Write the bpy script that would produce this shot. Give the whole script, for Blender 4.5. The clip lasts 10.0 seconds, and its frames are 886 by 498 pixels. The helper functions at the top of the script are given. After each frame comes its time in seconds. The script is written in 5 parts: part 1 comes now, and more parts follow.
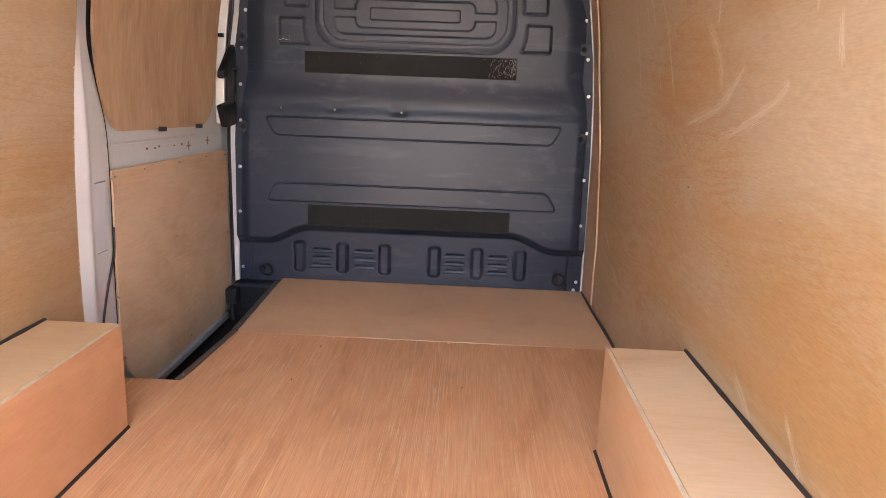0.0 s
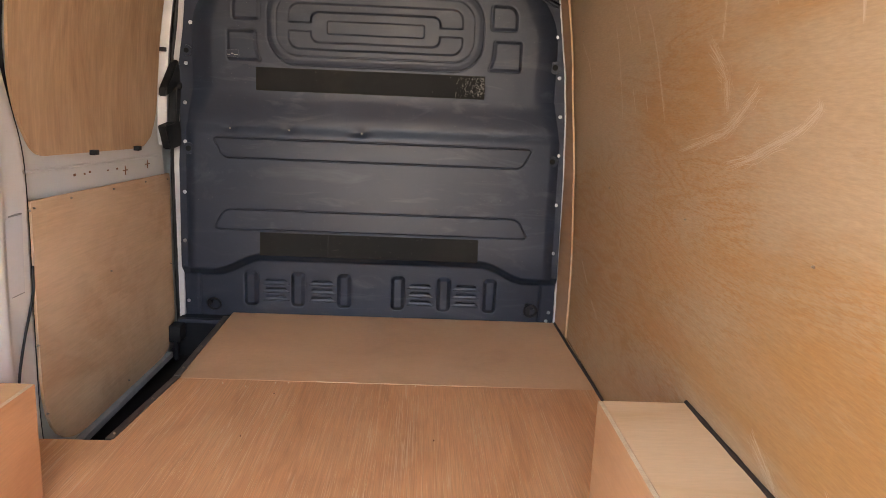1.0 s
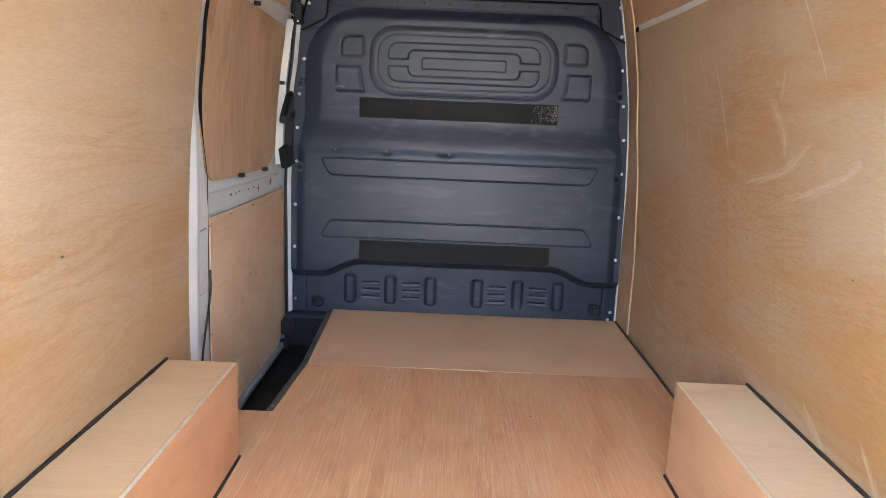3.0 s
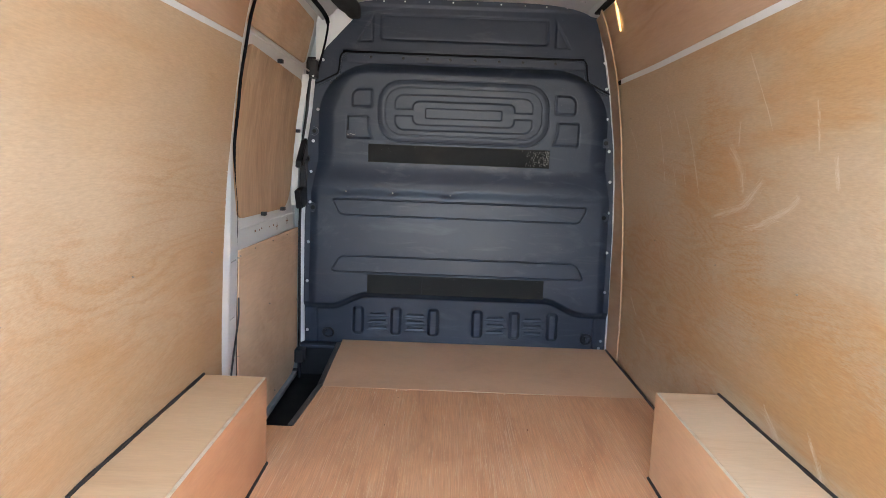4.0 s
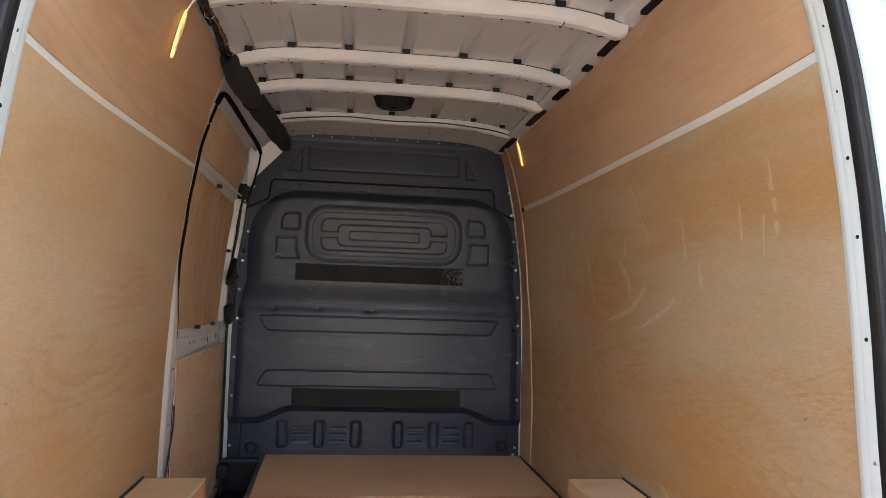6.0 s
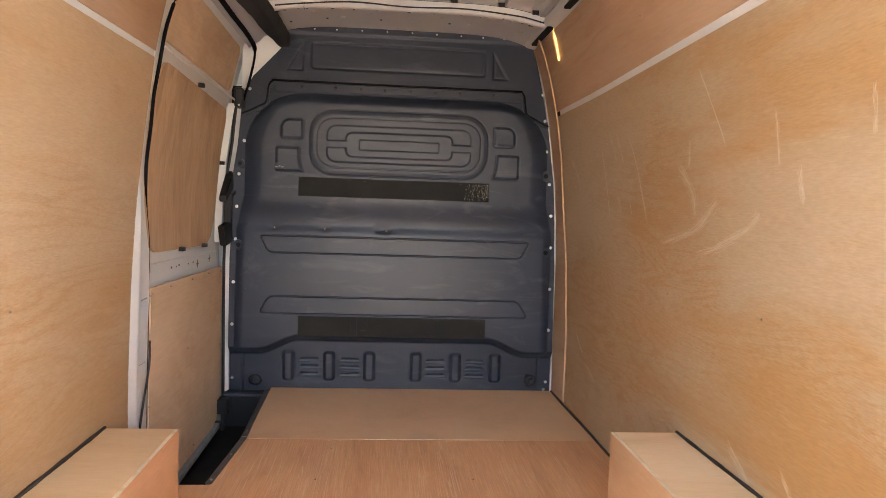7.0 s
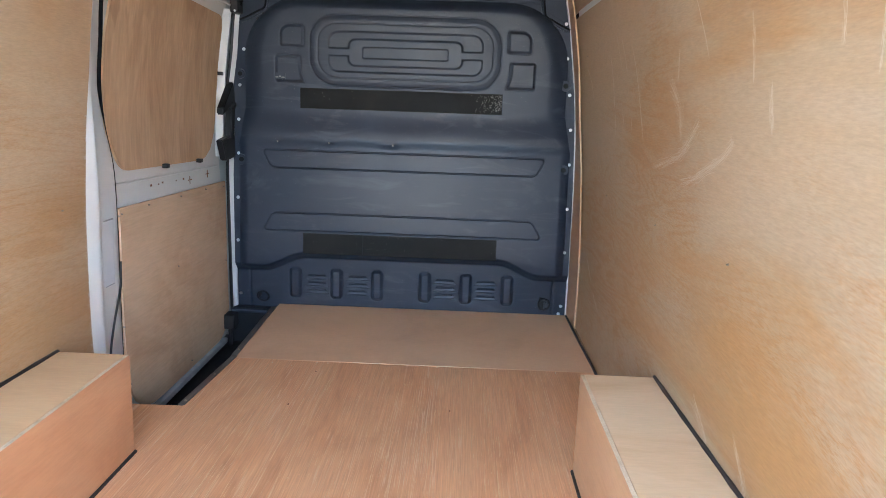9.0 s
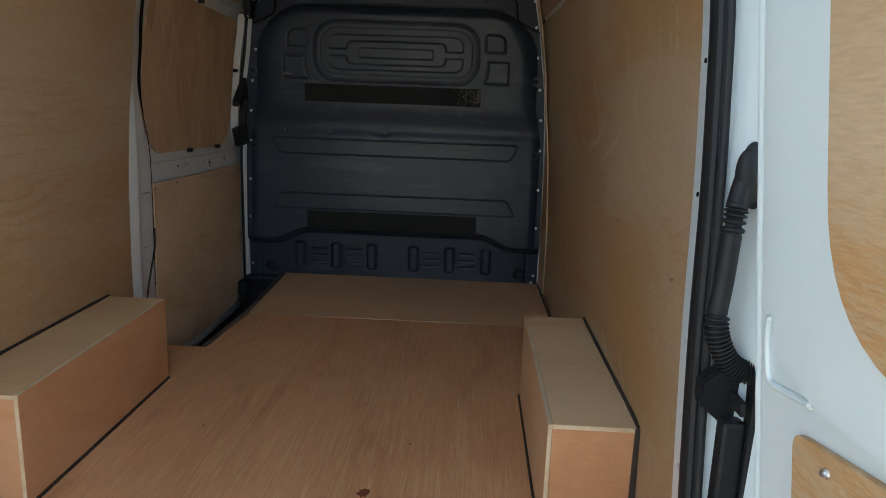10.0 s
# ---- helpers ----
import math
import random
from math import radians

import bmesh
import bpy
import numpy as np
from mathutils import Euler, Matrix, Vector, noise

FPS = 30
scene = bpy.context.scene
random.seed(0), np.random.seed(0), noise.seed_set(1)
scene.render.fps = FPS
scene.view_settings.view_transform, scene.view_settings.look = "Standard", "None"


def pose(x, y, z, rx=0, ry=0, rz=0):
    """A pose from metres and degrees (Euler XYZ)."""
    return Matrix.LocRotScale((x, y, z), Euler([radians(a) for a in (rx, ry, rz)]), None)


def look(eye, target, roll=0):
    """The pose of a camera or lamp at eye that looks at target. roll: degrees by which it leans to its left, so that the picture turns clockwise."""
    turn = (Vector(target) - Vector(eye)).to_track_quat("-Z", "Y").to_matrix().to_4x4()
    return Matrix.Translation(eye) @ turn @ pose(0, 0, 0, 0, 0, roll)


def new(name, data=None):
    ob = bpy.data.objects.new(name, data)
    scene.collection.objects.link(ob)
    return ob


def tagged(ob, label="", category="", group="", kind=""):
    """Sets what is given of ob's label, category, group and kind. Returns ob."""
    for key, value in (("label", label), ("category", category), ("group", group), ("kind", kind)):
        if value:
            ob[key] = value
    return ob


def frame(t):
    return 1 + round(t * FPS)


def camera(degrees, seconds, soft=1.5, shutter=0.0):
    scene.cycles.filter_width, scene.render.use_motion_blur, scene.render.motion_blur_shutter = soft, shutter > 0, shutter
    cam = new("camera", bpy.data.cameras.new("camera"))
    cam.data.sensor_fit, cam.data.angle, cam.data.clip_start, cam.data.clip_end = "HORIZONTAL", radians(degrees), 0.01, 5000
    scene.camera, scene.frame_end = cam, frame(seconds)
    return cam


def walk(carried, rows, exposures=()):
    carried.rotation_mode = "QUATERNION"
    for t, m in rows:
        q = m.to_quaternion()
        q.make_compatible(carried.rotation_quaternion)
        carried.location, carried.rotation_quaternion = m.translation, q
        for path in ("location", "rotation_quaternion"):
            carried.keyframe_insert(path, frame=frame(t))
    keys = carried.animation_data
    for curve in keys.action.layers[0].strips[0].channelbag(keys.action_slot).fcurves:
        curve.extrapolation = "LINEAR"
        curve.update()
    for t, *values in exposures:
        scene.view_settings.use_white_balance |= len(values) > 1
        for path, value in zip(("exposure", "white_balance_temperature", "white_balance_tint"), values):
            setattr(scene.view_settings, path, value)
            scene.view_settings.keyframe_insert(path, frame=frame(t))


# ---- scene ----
cam = camera(63.8, 10.0, 0.8)
PATH = [
    (0, (0.275, -0.196, 1.006), (0.218, 1.752, 0.56), 2.2),
    (0.5, (0.216, -0.09, 0.972), (0.244, 1.87, 0.572), 2.4),
    (1, (0.235, 0.05, 1.012), (0.295, 2.01, 0.617), 2.4),
    (1.5, (0.263, 0.004, 1.067), (0.306, 1.963, 0.669), 2.4),
    (2, (0.175, -0.108, 1.097), (0.19, 1.85, 0.689), 2.4),
    (2.5, (0.046, -0.257, 1.119), (0.042, 1.702, 0.713), 2.4),
    (3.8, (-0.092, -0.647, 1.138), (-0.11, 1.326, 0.807), 2.4),
    (4, (-0.074, -0.718, 1.128), (-0.08, 1.263, 0.852), 2.2),
    (4.5, (-0.104, -0.959, 1.125), (-0.044, 1.037, 1.019), 2.1),
    (5, (-0.157, -1.087, 1.111), (-0.006, 0.906, 1.169), 2.1),
    (5.2, (-0.168, -1.103, 1.103), (0.017, 0.886, 1.213), 2.1),
    (6.3, (-0.177, -0.923, 1.052), (0.071, 1.06, 1.119), 2.1),
    (6.5, (-0.149, -0.812, 1.051), (0.081, 1.175, 1.063), 2.0),
    (7, (-0.071, -0.522, 1.045), (0.097, 1.467, 0.91), 2.0),
    (7.5, (-0.01, -0.273, 1.038), (0.084, 1.708, 0.78), 2.0),
    (8, (0.08, -0.173, 1.071), (0.119, 1.798, 0.737), 2.1),
    (8.5, (0.23, -0.177, 1.083), (0.217, 1.789, 0.713), 2.0),
    (9, (0.304, -0.336, 1.099), (0.259, 1.622, 0.695), 2.0),
    (9.5, (0.404, -0.66, 1.093), (0.325, 1.291, 0.656), 2.0),
    (10, (0.462, -0.868, 1.118), (0.39, 1.084, 0.69), 2.1),
]
EXPOSURES = [(0, 5.12, 8500, 24), (0.5, 5.09, 8900, 21), (1, 4.95, 9100, 19), (1.5, 5.19, 8000, 12), (2.0, 5.59, 7200, 9), (2.5, 5.37, 7050, 9), (4.0, 4.99, 6880, 8), (4.5, 4.83, 6880, 8), (5, 4.05, 7100, 8), (5.2, 3.77, 7100, 8), (6.5, 4.45, 8800, 17), (7.0, 4.97, 8800, 18), (7.5, 5.19, 9000, 18), (8.0, 5.09, 8900, 18), (8.5, 5.25, 6900, 9), (9.0, 5.12, 6400, 6), (9.3, 4.27, 6500, 5), (9.5, 3.74, 7000, 4), (10, 2.92, 7350, 2)]
walk(cam, [(t, look(eye, target, roll)) for t, eye, target, roll in PATH], EXPOSURES)

# ---- light ----
world = bpy.data.worlds.new("overcast_sky")
scene.world = world
world.use_nodes = True
wn = world.node_tree
sky = wn.nodes.new("ShaderNodeTexSky")
sky.sky_type = "NISHITA"
sky.sun_disc = False
sky.sun_elevation = radians(48)
sky.sun_rotation = radians(-17)
sky.dust_density = 4.0
sky.air_density = 1.0
wn.links.new(sky.outputs[0], wn.nodes["Background"].inputs[0])
wn.nodes["Background"].inputs[1].default_value = 0.15
sun = new("sun", bpy.data.lights.new("sun", "SUN"))
sun.data.energy = 0.6
sun.data.angle = radians(12)
sun.data.color = (1.0, 0.98, 0.96)
sun.matrix_world = look((-1.2, 4.0, 4.6), (0, 0, 0))


# ---- materials ----
class Nodes:
    """A small builder for node materials."""

    def __init__(self, name, rough=0.5, metal=0.0, spec=0.5):
        self.mat = bpy.data.materials.new(name)
        self.mat.use_nodes = True
        self.tree = self.mat.node_tree
        self.bsdf = self.tree.nodes["Principled BSDF"]
        self.bsdf.inputs["Roughness"].default_value = rough
        self.bsdf.inputs["Metallic"].default_value = metal
        self.bsdf.inputs["Specular IOR Level"].default_value = spec
        self.coord = self.tree.nodes.new("ShaderNodeTexCoord").outputs["Object"]

    def link(self, a, b):
        self.tree.links.new(a, b)

    def scaled(self, sc, off=(0, 0, 0)):
        n = self.tree.nodes.new("ShaderNodeMapping")
        n.inputs["Scale"].default_value = sc
        n.inputs["Location"].default_value = off
        self.link(self.coord, n.inputs[0])
        return n.outputs[0]

    def noise(self, sc, detail=4, rough=0.55, distort=0.0, off=(0, 0, 0), vec=None):
        n = self.tree.nodes.new("ShaderNodeTexNoise")
        n.inputs["Scale"].default_value = 1.0
        n.inputs["Detail"].default_value = detail
        n.inputs["Roughness"].default_value = rough
        n.inputs["Distortion"].default_value = distort
        self.link(vec or self.scaled(sc, off), n.inputs["Vector"])
        return n.outputs[0]

    def ramp(self, fac, *stops):
        n = self.tree.nodes.new("ShaderNodeValToRGB")
        e = n.color_ramp.elements
        while len(e) < len(stops):
            e.new(0.5)
        for k, (p, c) in zip(e, stops):
            k.position = p
            k.color = (*c, 1) if isinstance(c, tuple) else (c, c, c, 1)
        self.link(fac, n.inputs[0])
        return n.outputs[0]

    def mix(self, fac, a, b, mode="MIX"):
        n = self.tree.nodes.new("ShaderNodeMix")
        n.data_type, n.blend_type = "RGBA", mode
        for s, v in ((n.inputs[0], fac), (n.inputs[6], a), (n.inputs[7], b)):
            if isinstance(v, (int, float)):
                s.default_value = v if s.type == "VALUE" else (v, v, v, 1)
            elif isinstance(v, tuple):
                s.default_value = (*v, 1)
            else:
                self.link(v, s)
        return n.outputs[2]

    def math(self, op, a, b):
        n = self.tree.nodes.new("ShaderNodeMath")
        n.operation = op
        for k, v in ((n.inputs[0], a), (n.inputs[1], b)):
            if isinstance(v, (int, float)):
                k.default_value = v
            else:
                self.link(v, k)
        return n.outputs[0]

    def colour(self, c):
        if isinstance(c, tuple):
            self.bsdf.inputs["Base Color"].default_value = (*c, 1)
        else:
            self.link(c, self.bsdf.inputs["Base Color"])

    def roughness(self, fac, lo, hi):
        n = self.tree.nodes.new("ShaderNodeMapRange")
        n.inputs[3].default_value, n.inputs[4].default_value = lo, hi
        self.link(fac, n.inputs[0])
        self.link(n.outputs[0], self.bsdf.inputs["Roughness"])

    def bump(self, h, strength=0.2, dist=0.002):
        n = self.tree.nodes.new("ShaderNodeBump")
        n.inputs["Strength"].default_value = strength
        n.inputs["Distance"].default_value = dist
        self.link(h, n.inputs["Height"])
        self.link(n.outputs[0], self.bsdf.inputs["Normal"])


def plywood(name, pale, mid, dark, grain, figure, rough=0.55, contrast=1.0, off=(0, 0, 0), streak=0.0, rings=0, ring_mix=0.5, dash=0.0, dash_size=(40, 14, 160), flame=None):
    """Rotary-cut veneer. grain, figure: frequencies along x, y and z; rings: growth lines across one swell of the figure."""
    n = Nodes(name, rough, 0, 0.35)
    fig = n.noise(figure, 6, 0.62, 0.7, off)
    col = n.ramp(fig, (0.33, dark), (0.455, mid), (0.61, pale))
    cloud = n.noise((1.7, 1.3, 1.9), 3, 0.5, 0.4, off)
    col = n.mix(n.ramp(cloud, (0.35, 0.0), (0.7, min(0.24, 0.42 * contrast))), col, pale)
    zone = n.noise((1.6, 1.1, 2.0), 3, 0.5, 0.6, (off[2], off[0], off[1]))
    if flame:
        split = n.tree.nodes.new("ShaderNodeSeparateXYZ")
        n.link(n.coord, split.inputs[0])
        away = n.math("ABSOLUTE", n.math("SUBTRACT", split.outputs[2], flame[0]), 0)
        zone = n.math("ADD", n.math("MULTIPLY", n.math("SUBTRACT", zone, 0.5), 0.8), n.math("SUBTRACT", 0.62, n.math("MULTIPLY", away, flame[1])))
        col = n.mix(n.ramp(zone, (0.44, 0.0), (0.66, 0.30)), col, dark)
    if rings:
        swell = n.noise(tuple(0.8 * f for f in figure), 4, 0.5, 0.5, (off[1], off[2], off[0]))
        wave = n.math("PINGPONG", n.math("MULTIPLY", swell, rings), 0.5)
        ragged = n.noise(tuple(0.35 * g for g in grain), 3, 0.65, 0.4, off)
        wave = n.math("ADD", wave, n.math("MULTIPLY", n.math("SUBTRACT", ragged, 0.5), 0.40))
        band = n.ramp(wave, (0.06, 1.0), (0.46, 0.12))
        line = n.mix(1.0, n.ramp(wave, (0.0, ring_mix), (0.24, 0.0)), n.ramp(zone, (0.40, 0.06), (0.60, 1.0)), "MULTIPLY")
        col = n.mix(line, col, dark)
    if dash:
        spots = n.noise(dash_size, 2, 0.6, 0.3, off)
        d = n.mix(1.0, n.ramp(spots, (0.49, 0.0), (0.56, dash)), n.ramp(zone, (0.38, 0.08), (0.58, 1.0)), "MULTIPLY")
        if rings:
            d = n.mix(0.55, d, band, "MULTIPLY")
        col = n.mix(d, col, dark)
    fine = n.noise(grain, 4, 0.65, 0.15, off)
    col = n.mix(0.8 * contrast, col, n.ramp(fine, (0.3, 0.76), (0.7, 1.12)), "MULTIPLY")
    if streak:
        lanes = n.noise((6.0, 0.35, 6.0), 3, 0.6, 0.3, (2.2, 0.3, 1.0))
        vein = n.math("PINGPONG", n.math("MULTIPLY", n.noise((30, 0.30, 20), 3, 0.55, 0.0, (3.1, 1.7, 0.4)), 12), 0.5)
        gaps = n.noise((40, 2.6, 40), 3, 0.6, 0.0, (0.1, 4.7, 1.4))
        st = n.mix(1.0, n.ramp(vein, (0.03, streak), (0.11, 0.0)), n.ramp(gaps, (0.42, 0.0), (0.52, 1.0)), "MULTIPLY")
        st = n.mix(1.0, st, n.ramp(lanes, (0.38, 0.2), (0.58, 1.0)), "MULTIPLY")
        col = n.mix(st, col, (0.76, 0.485, 0.29))
        vein2 = n.math("PINGPONG", n.math("MULTIPLY", n.noise((34, 0.5, 20), 3, 0.55, 0.0, (7.1, 0.7, 2.4)), 9), 0.5)
        col = n.mix(n.ramp(vein2, (0.0, streak * 0.45), (0.06, 0.0)), col, tuple(0.66 * v for v in dark))
        nick = n.noise((150, 45, 60), 3, 0.6, 0.2, (1.1, 5.7, 2.4))
        col = n.mix(n.ramp(nick, (0.69, 0.0), (0.72, streak)), col, tuple(min(1, 1.18 * v) for v in pale))
    n.colour(col)
    n.roughness(fig, rough - 0.1, rough + 0.15)
    n.bump(fine, 0.18, 0.001)
    return n.mat


def paint(name, col, rough=0.32, dirt=0.1, grime=(0.35, 0.31, 0.26), spec=0.5, coat=0.0):
    n = Nodes(name, rough, 0, spec)
    big = n.noise((3.1, 2.6, 3.3), 5, 0.6, 0.5)
    c = n.mix(n.ramp(big, (0.52, 0.0), (0.8, dirt)), col, grime)
    spots = n.noise((55, 55, 55), 3, 0.6)
    c = n.mix(n.ramp(spots, (0.68, 0.0), (0.76, dirt * 1.5)), c, grime)
    n.colour(c)
    n.roughness(big, rough - 0.06, rough + 0.1)
    n.bump(n.noise((240, 240, 240), 2), 0.04, 0.001)
    n.bsdf.inputs["Coat Weight"].default_value = coat
    return n.mat


def plastic(name, col, worn, rough=0.42, grain=420, wear=0.35, spec=0.5, wrinkle=0.0, dust=0.0):
    n = Nodes(name, rough, 0, spec)
    big = n.noise((2.2, 2.2, 2.2), 4, 0.6, 0.8)
    c = n.mix(n.ramp(big, (0.45, 0.0), (0.75, 0.5)), col, worn)
    nicks = n.noise((70, 70, 22), 4, 0.7, 0.6)
    c = n.mix(n.ramp(nicks, (0.70, 0.0), (0.76, wear)), c, tuple(min(1, v * 3.5) for v in worn))
    smear = n.noise((5, 5, 2.5), 5, 0.65, 1.5)
    if dust:
        rub = n.mix(1.0, n.ramp(n.noise((2.6, 2.6, 9.0), 5, 0.6, 2.2, (1.7, 0.2, 4.4)), (0.54, 0.0), (0.72, dust)), n.ramp(n.noise((1.3, 1.3, 1.1), 2, 0.5, 0.4, (0.6, 0.0, 2.0)), (0.45, 0.1), (0.62, 1.0)), "MULTIPLY")
        c = n.mix(rub, c, (0.075, 0.082, 0.095))
        specks = n.noise((160, 160, 130), 2, 0.6, 0.0, (3.3, 1.1, 0.7))
        c = n.mix(n.ramp(specks, (0.735, 0.0), (0.75, dust)), c, (0.22, 0.21, 0.20))
    n.colour(c)
    n.roughness(smear, rough - 0.12, rough + 0.16)
    tex = n.noise((grain, grain, grain), 2)
    if wrinkle:
        tex = n.math("ADD", tex, n.math("MULTIPLY", n.noise((4.5, 4.5, 6.0), 4, 0.6, 1.8), wrinkle * 60))
    n.bump(tex, 0.10, 0.0008)
    return n.mat


def plain(name, col, rough=0.5, metal=0.0, vary=0.25, spec=0.5):
    n = Nodes(name, rough, metal, spec)
    b = n.noise((14, 14, 14), 4, 0.6, 0.3)
    n.colour(n.mix(n.ramp(b, (0.4, 0.0), (0.75, vary)), col, tuple(v * 0.55 for v in col)))
    n.roughness(b, rough - 0.07, rough + 0.12)
    return n.mat


WALL_PLY = plywood("wall_plywood", (0.422, 0.300, 0.190), (0.400, 0.275, 0.162), (0.370, 0.196, 0.077), (70, 30, 260), (2.0, 0.55, 3.2), 0.5, 0.78, (0.3, 0.9, 0.1), flame=(0.60, 0.38), rings=30, ring_mix=0.75, dash=1.0, dash_size=(40, 45, 260))
LEFT_PLY = plywood("left_wall_plywood", (0.455, 0.314, 0.192), (0.425, 0.270, 0.150), (0.388, 0.212, 0.094), (70, 30, 260), (2.0, 0.55, 3.0), 0.5, 0.66, (4.3, 7.9, 2.1), flame=(0.45, 0.34), rings=26, ring_mix=0.6, dash=0.7, dash_size=(40, 60, 300))
UPPER_PLY = plywood("upper_plywood", (0.47, 0.305, 0.195), (0.43, 0.265, 0.16), (0.37, 0.205, 0.11), (60, 8, 130), (2.0, 0.5, 3.6), 0.5, 0.4, (5.3, 2.9, 1.1), rings=11, ring_mix=0.5, dash=0.08)
DOOR_PLY = plywood("door_plywood", (0.68, 0.472, 0.305), (0.62, 0.412, 0.255), (0.53, 0.318, 0.182), (60, 7, 130), (2.0, 1.4, 2.4), 0.55, 0.5, (1.3, 4.9, 3.1), rings=7, ring_mix=0.5, dash=0.35, dash_size=(40, 14, 20))
WINDOW_PLY = plywood("window_plywood", (0.60, 0.390, 0.232), (0.505, 0.312, 0.176), (0.355, 0.203, 0.108), (60, 70, 5), (2.0, 4.2, 1.7), 0.55, 0.75, (2.3, 0.9, 6.1), dash=0.55, dash_size=(30, 13, 2.2))
FLOOR_PLY = plywood("floor_plywood", (0.71, 0.350, 0.164), (0.645, 0.296, 0.132), (0.525, 0.223, 0.091), (230, 5.0, 60), (4.0, 1.1, 3.0), 0.42, 0.95, (0.2, 0.4, 0.0), streak=0.62)
FRONT_PLY = plywood("front_floor_plywood", (0.70, 0.412, 0.232), (0.655, 0.373, 0.203), (0.585, 0.317, 0.167), (30, 90, 60), (2.0, 2.0, 2.0), 0.40, 0.18, (4.2, 0.4, 0.0), dash=0.12, dash_size=(70, 25, 60))
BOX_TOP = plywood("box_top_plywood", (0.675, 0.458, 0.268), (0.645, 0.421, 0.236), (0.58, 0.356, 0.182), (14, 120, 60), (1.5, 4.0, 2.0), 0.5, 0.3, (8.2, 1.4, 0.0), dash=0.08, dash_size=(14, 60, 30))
# BOX_TOP made darker and redder, with the left side's shade in the colour
LEFT_BOX_TOP = plywood("shaded_left_box_top_plywood", (0.62, 0.385, 0.200), (0.59, 0.353, 0.176), (0.53, 0.302, 0.142), (14, 120, 60), (1.5, 4.0, 2.0), 0.5, 0.3, (2.2, 5.4, 0.0), dash=0.2, dash_size=(14, 60, 30))
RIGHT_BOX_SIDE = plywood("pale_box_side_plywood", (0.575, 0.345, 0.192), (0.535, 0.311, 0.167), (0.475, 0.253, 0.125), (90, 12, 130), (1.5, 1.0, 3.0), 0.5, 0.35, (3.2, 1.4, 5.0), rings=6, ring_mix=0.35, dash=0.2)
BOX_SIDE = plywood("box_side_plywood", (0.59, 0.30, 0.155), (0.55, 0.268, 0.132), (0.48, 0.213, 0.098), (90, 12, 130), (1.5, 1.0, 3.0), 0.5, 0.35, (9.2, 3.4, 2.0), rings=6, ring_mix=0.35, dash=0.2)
PLY_EDGE = plywood("plywood_edge", (0.66, 0.51, 0.34), (0.60, 0.445, 0.28), (0.47, 0.32, 0.18), (220, 220, 220), (9, 9, 9), 0.7, 0.8)
BULK = plastic("dark_moulded_plastic", (0.0177, 0.0236, 0.0362), (0.027, 0.0347, 0.0508), 0.34, 380, 0.25, 0.24, wrinkle=0.22, dust=0.4)
BULK_BLACK = plastic("black_textured_plastic", (0.008, 0.008, 0.009), (0.014, 0.014, 0.015), 0.5, 300, 0.2, 0.25)
TAPE = plastic("worn_black_tape", (0.0062, 0.0062, 0.0058), (0.019, 0.0155, 0.0115), 0.56, 160, 0.2, 0.13)
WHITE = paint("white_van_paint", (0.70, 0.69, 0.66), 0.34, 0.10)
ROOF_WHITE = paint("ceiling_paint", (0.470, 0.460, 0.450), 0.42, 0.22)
BODY = paint("glossy_white_body", (0.535, 0.590, 0.588), 0.28, 0.012, coat=0.25)
STRIP = paint("grey_white_rail", (0.59, 0.59, 0.585), 0.42, 0.22)
FABRIC = plain("black_fabric", (0.013, 0.013, 0.014), 0.85)
RUBBER = plain("black_rubber", (0.008, 0.008, 0.0085), 0.52, spec=0.3)
# the door seal's rubber, and the shadow drawn into seams and gaps
SEAL_SHADOW_BLACK = plain("matt_black_seal_and_shadow", (0.004, 0.004, 0.0045), 0.85, spec=0.08)
SEALANT = plain("dark_brown_sealant", (0.030, 0.020, 0.015), 0.55)
STEP_BLACK = plastic("black_step_mat", (0.006, 0.006, 0.0065), (0.013, 0.013, 0.0135), 0.5, 200, 0.3, 0.2)
TRIM_METAL = plain("dull_aluminium", (0.17, 0.15, 0.14), 0.42, 0.8)
ZINC = plain("zinc_screw", (0.62, 0.62, 0.62), 0.28, 0.9, 0.15)
DARK_HOLE = plain("dark_cavity", (0.006, 0.006, 0.006), 0.8, spec=0.15)
OLD_SCREW = plain("dull_old_screw", (0.30, 0.25, 0.20), 0.45, 0.6)
RUST = plain("rust_brown", (0.22, 0.09, 0.04), 0.75)
CONCRETE = plain("grey_concrete", (0.29, 0.29, 0.285), 0.85, 0, 0.4)

BACKDROP_GREY = plain("backdrop_grey_matt", (0.36, 0.36, 0.352), 0.9, 0, 0.4)
TEAR = plain("pale_adhesive", (0.22, 0.21, 0.19), 0.6, 0, 0.5)
DULL_TEAR = plain("dull_adhesive", (0.085, 0.078, 0.066), 0.6, 0, 0.5)
STAIN = plain("dark_stain", (0.20, 0.055, 0.025), 0.5, 0, 0.4)
SCRATCH = plain("pale_scratch", (0.74, 0.462, 0.245), 0.6, 0, 0.4)
SCUFF = plain("pale_scuff", (0.492, 0.374, 0.260), 0.6, 0, 0.2)


def glow(name, col, strength):
    n = Nodes(name, 0.2)
    n.colour(col)
    n.bsdf.inputs["Emission Color"].default_value = (*col, 1)
    n.bsdf.inputs["Emission Strength"].default_value = strength
    return n.mat


LAMP_GLOW = glow("warm_lit_lens", (1.0, 0.64, 0.24), 0.11)


# ---- mesh helpers ----
def thing(name, label, category, kind="", group=""):
    return tagged(new(name), label, category, group, kind)


